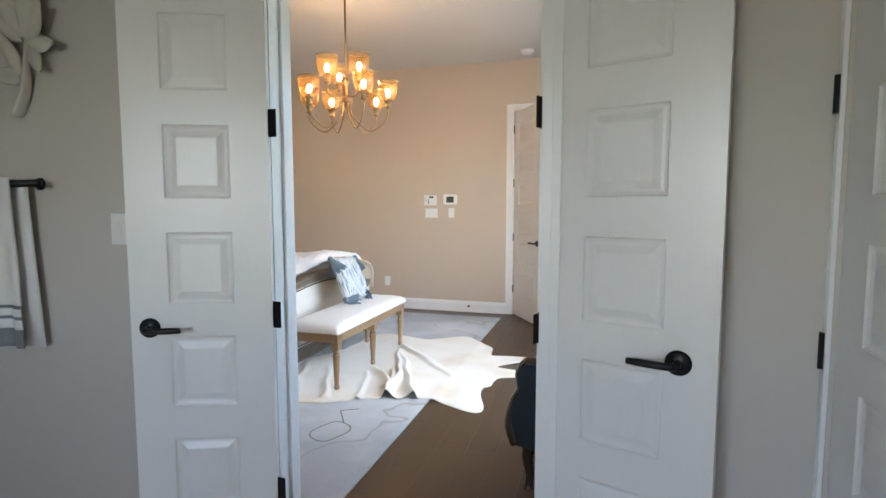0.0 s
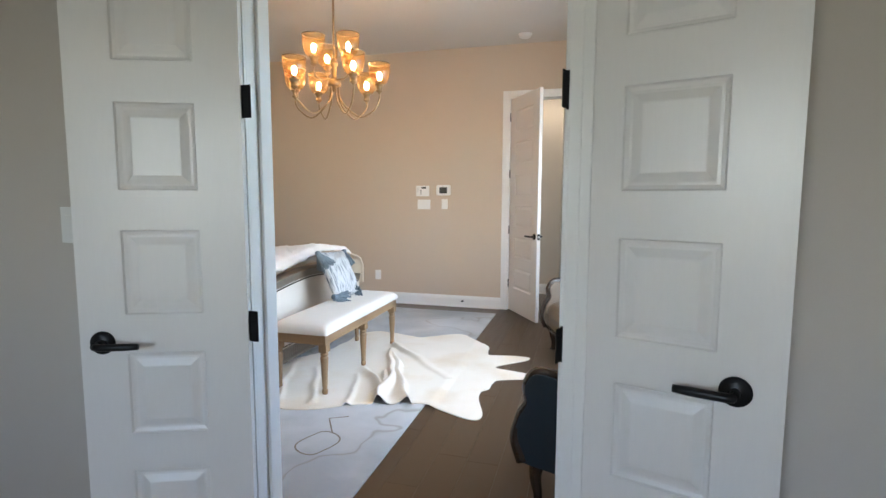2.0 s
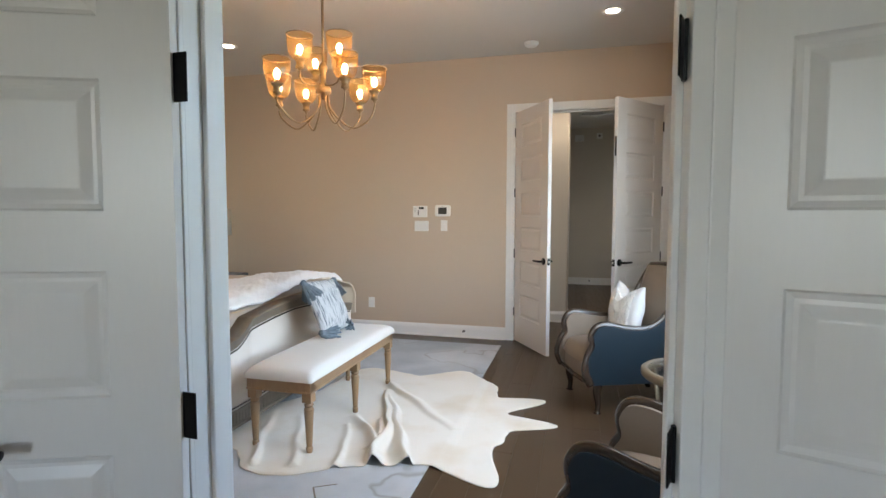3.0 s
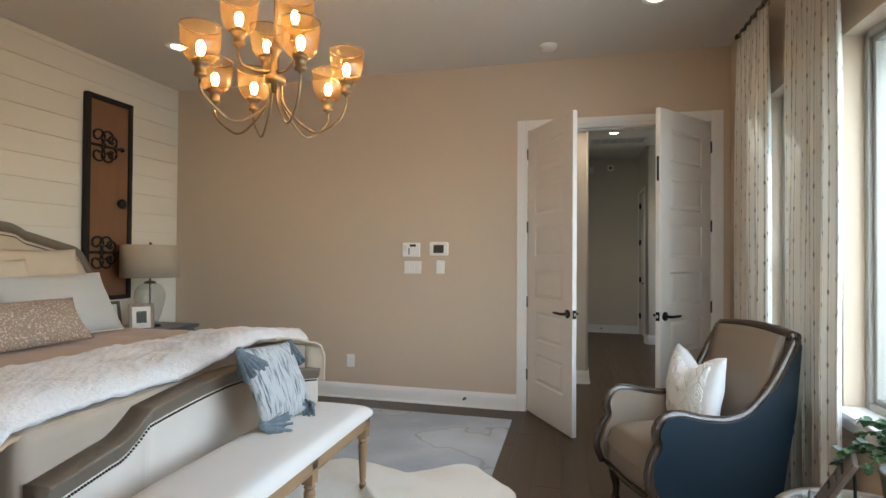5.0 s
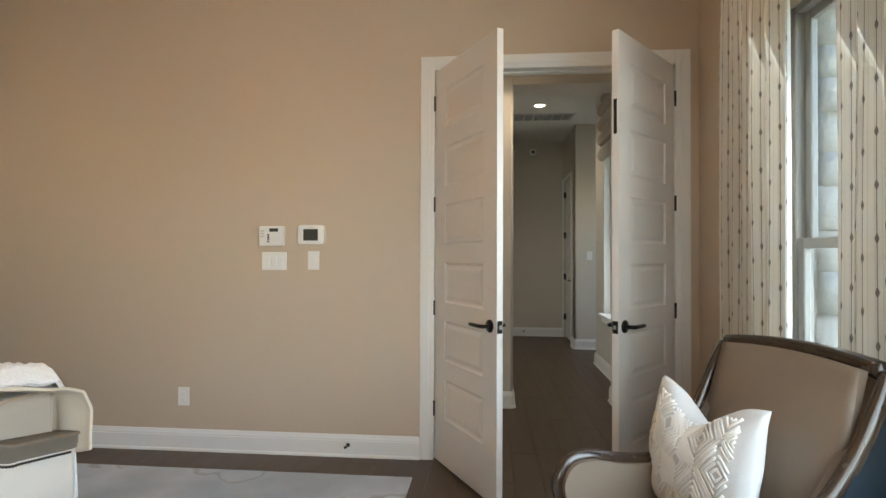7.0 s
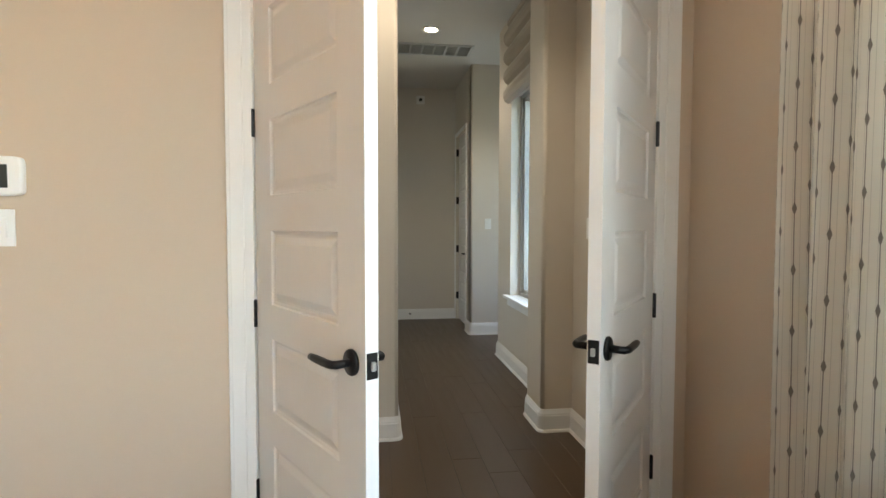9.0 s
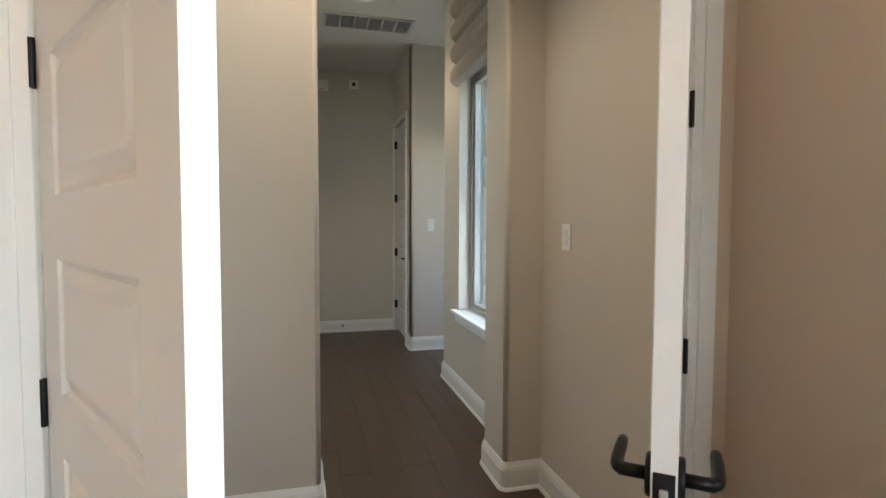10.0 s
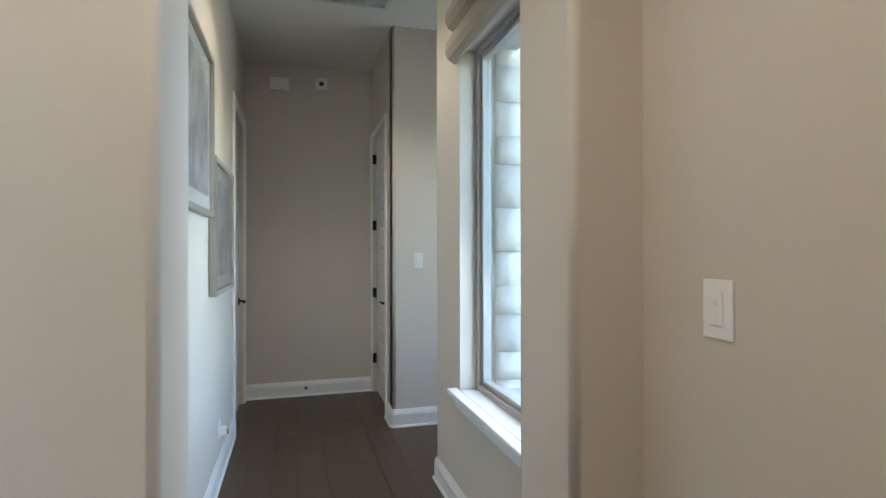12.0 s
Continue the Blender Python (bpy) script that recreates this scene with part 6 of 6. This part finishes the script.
bell_data = mesh_of(ribbed_bell(), "glass_shade", AMBER_GLASS, True)
rim_data = mesh_of(sweep([(0.0825 * math.cos(2 * math.pi * k / 32), 0.0825 * math.sin(2 * math.pi * k / 32), 0.158) for k in range(32)], 0.0034, 6, closed=True), "shade_rim", TABLE_WOOD, True)
cup_data = mesh_of(lathe([(0, -0.066), (0.008, -0.065), (0.012, -0.056), (0.025, -0.052), (0.026, -0.040), (0.0225, -0.037), (0.0235, -0.010), (0.029, -0.007), (0.034, 0.000), (0.037, 0.012), (0, 0.012)], 20), "cup", BRASS, True)
bulb_data = mesh_of(lathe([(0, 0.030), (0.008, 0.032), (0.015, 0.048), (0.019, 0.066), (0.017, 0.084), (0.009, 0.096), (0, 0.099)], 18), "bulb", BULB, True)
collar_data = mesh_of(lathe([(0, 0.004), (0.013, 0.004), (0.013, 0.032), (0, 0.033)], 14), "collar", BRASS, True)


def chandelier_light(angle, radius, z, z_hub, dip):
    c, s = math.cos(radians(angle)), math.sin(radians(angle))
    k = radius
    line = curve([(0.030 * c, 0.030 * s, z_hub), (0.045 * c, 0.045 * s, z_hub - dip * 0.45), (0.30 * k * c + 0.03 * c, 0.30 * k * s + 0.03 * s, z_hub - dip * 0.86), (0.62 * k * c, 0.62 * k * s, z_hub - dip), (0.90 * k * c, 0.90 * k * s, z_hub - dip * 0.74), (k * c, k * s, z - 0.10), (k * c, k * s, z - 0.05)], 6)
    arm = part("arm", sweep(line, 0.0062, 8), BRASS, chan, "curved brass arm", True)
    at = pose(k * c, k * s, z, 0, 0, angle)
    part("cup", cup_data, None, arm, "", False, at)
    part("glass_shade", bell_data, None, arm, "ribbed amber glass shade", False, at)
    part("shade_rim", rim_data, None, arm, "", False, at)
    part("bulb", bulb_data, None, arm, "glowing filament bulb", False, at)
    part("collar", collar_data, None, arm, "", False, at)


for a, r, z in ((17, 0.345, 2.193), (58, 0.296, 2.158), (147, 0.245, 2.152), (180, 0.338, 2.164), (252, 0.390, 2.156), (319, 0.358, 2.196)):
    chandelier_light(a, r, z, 2.185, 0.235)
for a, r, z in ((138, 0.150, 2.350), (253, 0.208, 2.350), (322, 0.245, 2.352)):
    chandelier_light(a, r, z, 2.240, 0.030)

# ---- bathroom ----
TOWEL = surface("white cotton towel", (0.74, 0.72, 0.69), 0.95, vary=0.04, scale=8, fine=420, bump=0.5, depth=0.002, sheen=0.3)
TOWEL_BAND = surface("grey towel band", (0.20, 0.205, 0.215), 0.95, vary=0.08, scale=8, fine=420, bump=0.5, depth=0.002)
HAND_TOWEL = surface("grey and white striped towel", (0.52, 0.54, 0.55), 0.95, vary=0.06, scale=7, fine=420, second=(0.30, 0.32, 0.34), edge=(0.45, 0.60), bump=0.4, stretch=(9, 1, 0.4))
SCULPTURE = surface("distressed cream metal", (0.55, 0.50, 0.43), 0.6, vary=0.10, scale=14, fine=90, bump=0.2)
bar = thing("towel_bar", pose(-2.11, Y_BATH, 1.418), "dark bronze towel bar on the bathroom wall", "towel bar")
part("rod", sweep([(-0.40, -0.065, 0), (0.385, -0.065, 0)], 0.0145, 12), BLACK_METAL, bar, "", True)
for x in (-0.34, 0.30):
    part("post", sweep([(x, -0.065, 0), (x, -0.004, 0)], 0.009, 10), BLACK_METAL, bar, "", True)
    part("wall_rose", lathe([(0, 0), (0.026, 0), (0.024, 0.008), (0, 0.01)], 18, pose(x, -0.0005, 0, 90, 0, 0)), BLACK_METAL, bar, "", True)


def towel_sheet(x0, x1, z_low, off, seed, flare):
    def f(s, t):
        x = x0 + (x1 - x0) * s
        fold = 0.014 * math.sin(9.5 * s * math.pi + seed) * (0.35 + 0.65 * (1 - t)) + 0.008 * noise.noise(Vector((s * 5, t * 3, seed)))
        if t > 0.93:
            a = (t - 0.93) / 0.07 * math.pi * 0.5
            return (x, -0.065 - off * math.cos(a) + 0.2 * fold, 1.423 + off * math.sin(a))
        z = z_low + (1.423 - z_low) * t / 0.93
        return (x + flare * (1 - t) * (s - 0.25), -0.065 - off + fold * (0.3 + 0.7 * (1 - t)), z)
    return f


tw = thing("bath_towel", pose(0, Y_BATH, 0), "white bath towel with grey bands hanging on a bar", "towel", "towels on the bar")
X0, X1, ZL = -2.36, -1.868, 0.760
whole = towel_sheet(X0, X1, ZL, 0.020, 1, 0.06)
bands = ((0.0, 0.105, TOWEL_BAND), (0.105, 0.160, TOWEL), (0.160, 0.178, TOWEL_BAND), (0.178, 0.222, TOWEL), (0.222, 0.238, TOWEL_BAND), (0.238, 1.0, TOWEL))
for a, c, mat in bands:
    part("cloth" if mat is TOWEL else "woven_band", thicken(grid_sheet(40, 24 if c - a > 0.3 else 4, lambda s, t: whole(s, a + (c - a) * t)), 0.006), mat, tw)
back = lambda s, t: (X0 + (X1 + 0.03 - X0) * s + 0.05 * (1 - t) * s, -0.040 + 0.006 * math.sin(20 * s), 0.755 + (1.44 - 0.755) * t)
part("back_cloth", thicken(grid_sheet(24, 12, back), 0.006), TOWEL, tw)
ht = thing("hand_towel", pose(0, Y_BATH, 0), "grey striped hand towel folded over a bath towel", "towel", "towels on the bar")
part("cloth", thicken(grid_sheet(24, 24, towel_sheet(-2.33, -2.055, 1.085, 0.040, 3, 0.02)), 0.005), HAND_TOWEL, ht)
plate("bathroom_switch", pose(-1.41, Y_BATH, 1.24), 0.076, 0.120, "white plastic switch half behind the door", [(0, 0, 0.033, 0.066, "rocker")])


def petal(length, wide, cup, base, ang, tilt):
    """One leaf-shaped blade from base at the angle ang in the wall's plane, curling off the wall."""
    def f(s, t):
        w = wide * math.sin(math.pi * min(1, 0.06 + 0.94 * t) ** 0.8) * (2 * s - 1)
        u = length * t
        a = radians(ang)
        return (base[0] + u * math.cos(a) - w * math.sin(a), -0.030 - tilt * t * t * length - cup * (1 - (2 * s - 1) ** 2), base[1] + u * math.sin(a) + w * math.cos(a))
    return thicken(grid_sheet(6, 10, f), 0.004)


def flower(x, z, lean, label):
    fl = thing("flower_wall_sculpture", pose(x, Y_BATH, z), label, "wall sculpture", "flower sculptures on the bathroom wall")
    stem = curve([(-0.095 * lean, -0.012, -0.29), (-0.02 * lean, -0.03, -0.20), (0.0, -0.035, -0.10), (0.01 * lean, -0.03, 0.02)], 6)
    part("stem", sweep(stem, [0.027 - 0.012 * min(1, i / 12) for i in range(len(stem))], 8, 0.6), SCULPTURE, fl, "", True)
    for k, (ang, ln, wd) in enumerate(((90, 0.22, 0.055), (60, 0.23, 0.050), (122, 0.22, 0.050), (32, 0.19, 0.042), (150, 0.17, 0.040), (74, 0.27, 0.058), (106, 0.27, 0.058))):
        part("petal", petal(ln, wd, 0.012 + 0.004 * (k % 3), (0.0, 0.0), ang, 0.20 + 0.03 * k), SCULPTURE, fl, "", True)
    for ang, ln, b0 in ((-8, 0.21, (0.0, -0.02)), (-42, 0.16, (0.0, -0.04)), (172, 0.16, (-0.03, -0.15)), (112, 0.21, (-0.04, -0.14))):
        part("leaf", petal(ln, 0.034, 0.010, b0 if lean > 0 else (-b0[0], b0[1]), ang if lean > 0 else 180 - ang, 0.22), SCULPTURE, fl, "", True)
    part("backing", lathe([(0, 0), (0.02, 0), (0.02, 0.03), (0, 0.03)], 12, pose(0, -0.001, 0, 90, 0, 0)), SCULPTURE, fl)


flower(-1.800, 1.985, 1, "distressed cream metal flower sculpture with a bent stem")
flower(-2.140, 1.860, -1, "distressed cream metal flower sculpture with a curved stem")

# ---- stone outside the windows, and the wing across the court ----
veneer = structure("wall_east_stone", pierced((Y_BATH - 0.1, 9.62), (-0.12, 3.08), X_OUT + 0.004, 1.30, [(*w, SILL - 0.02, HEAD + 0.02) for w in (*BED_WINDOWS, HALL_WINDOW)], "y"), MORTAR,
                   "white limestone outer wall round the windows", "wall")


def stone_mesh(w, d, h, seed):
    b = box(-w / 2, w / 2, -d / 2, d / 2, 0, h)
    bmesh.ops.subdivide_edges(b, edges=b.edges[:], cuts=1, use_grid_fill=True)
    for v in b.verts:
        p = v.co * 9 + Vector((seed * 3.1, seed * 1.7, 0))
        v.co += Vector((noise.noise(p), noise.noise(p + Vector((5, 0, 0))), 0.4 * noise.noise(p + Vector((0, 7, 0))))) * 0.018
    return mesh_of(b, "stone", STONE, True)


stones = [stone_mesh(0.15, 0.14, 0.19, 1), stone_mesh(0.16, 0.12, 0.23, 2), stone_mesh(0.15, 0.15, 0.15, 3), stone_mesh(0.16, 0.13, 0.20, 4)]
heights = (0.19, 0.23, 0.15, 0.20)
rs = random.Random(3)
for w in (*BED_WINDOWS, HALL_WINDOW):
    for edge, s in ((w[0], -1), (w[1], 1)):
        z = SILL - 0.12
        while z < HEAD:
            k = rs.randrange(4)
            part("stone", stones[k], None, veneer, "", False, pose(1.262, edge + s * (0.040 + rs.uniform(-0.012, 0.015)), z, 0, 0, 180 * rs.randrange(2)))
            z += heights[k] - 0.004
    y = w[0]
    while y < w[1]:
        part("stone", stones[rs.randrange(4)], None, veneer, "", False, pose(1.275, y + 0.08, SILL - 0.23, 0, 0, 90))
        y += 0.17

wing = thing("house_wing", pose(0, 13.0, -0.12), "white limestone house wing across the court with a dark eave", "building")
part("wall", box(1.9, 12, 0, 0.3, 0, 3.3), STONE, wing, "white limestone wall")
part("roof", box(1.6, 12.4, -0.75, 1.2, 3.3, 3.42, 0.01, 1), ROOF_METAL, wing, "dark bronze eave")
for x in (4.6, 7.4):
    wf = bmesh.new()
    for p in ((x, x + 0.08, 0.7, 2.5), (x + 1.12, x + 1.2, 0.7, 2.5), (x + 0.08, x + 1.12, 0.7, 0.78), (x + 0.08, x + 1.12, 2.42, 2.5), (x + 0.08, x + 1.12, 1.55, 1.62)):
        join(wf, box(p[0], p[1], -0.05, -0.002, p[2], p[3]))
    wd = part("window", wf, WINDOW_FRAME, wing)
    part("pane", box(x + 0.08, x + 1.12, -0.02, -0.004, 0.78, 2.42), surface("dark reflecting glass", (0.06, 0.09, 0.10), 0.06, spec=0.9), wd)
HEDGE = surface("hedge leaves", (0.05, 0.10, 0.035), 0.7, vary=0.3, scale=20, fine=80, bump=0.4)
hb = bmesh.new()
rh = random.Random(8)
for k in range(2600):
    x, y, z = 9.5 + rh.uniform(-0.7, 0.7), rh.uniform(-2, 12.5), rh.uniform(-0.1, 1.9)
    q = 0.10 + 0.08 * rh.random()
    m = pose(x + 0.3 * noise.noise(Vector((y, z, 0))), y, z * (0.9 + 0.2 * noise.noise(Vector((y * 0.7, 0, 0)))), rh.uniform(0, 360), rh.uniform(0, 360), rh.uniform(0, 360))
    vs = [hb.verts.new(m @ Vector(p)) for p in ((0, -q, 0), (q * 0.45, 0, 0.01), (0, q, 0), (-q * 0.45, 0, 0.01))]
    hb.faces.new(vs)
tagged(part("hedge", hb, HEDGE), "clipped green hedge at the far side of the court", "hedge", "", "stuff")

# ---- boards and planks ----
west = bpy.data.objects["wall_west"]
board_data = mesh_of(box(-0.013, 0.0, Y_BED, Y_BACK, 0.0010, 0.1805, 0.0015, 1), "shiplap_board", SHIPLAP_PAINT)
z = 0.103 - 0.182
while z < CEIL - 0.02:
    if z > -0.01:
        part("shiplap_board", board_data if z + 0.18 < CEIL else mesh_of(box(-0.014, 0.0, Y_BED, Y_BACK, 0.0015, CEIL - z, 0.0025, 1), "shiplap_board", SHIPLAP_PAINT), None, west, "", False, pose(X_WEST, 0, z))
    z += 0.182

floor = bpy.data.objects["floor"]
PLANK = 0.165
lengths = (0.85, 1.25, 1.65)
plank_data = [mesh_of(box(0.0007, PLANK - 0.0007, 0.0007, q - 0.0007, -0.006, 0.0, 0.0007, 1), "plank", FLOOR_WOOD) for q in lengths]
rf = random.Random(12)
rest = bmesh.new()
x = X_WEST
while x < 2.4:
    y = Y_BATH + 0.02 - rf.uniform(0, 0.8)
    while y < Y_FAR:
        k = rf.randrange(3)
        y1 = min(y + lengths[k], Y_FAR)
        inside = y >= Y_BATH + 0.02 and y + lengths[k] <= Y_FAR
        if -0.95 < x + PLANK / 2 < 1.0 and inside:
            part("plank", plank_data[k], None, floor, "", False, pose(x, y, 0))
        elif y < Y_BACK or x > -1.8:
            box(x + 0.0007, x + PLANK - 0.0007, max(y, Y_BATH + 0.02) + 0.0007, y1 - 0.0007, -0.006, 0.0, bm=rest)
        y = y1
    x += PLANK
stuff_planks = part("planks", rest, FLOOR_WOOD, floor, "dark brown wood planks")
stuff_planks["kind"] = "stuff"
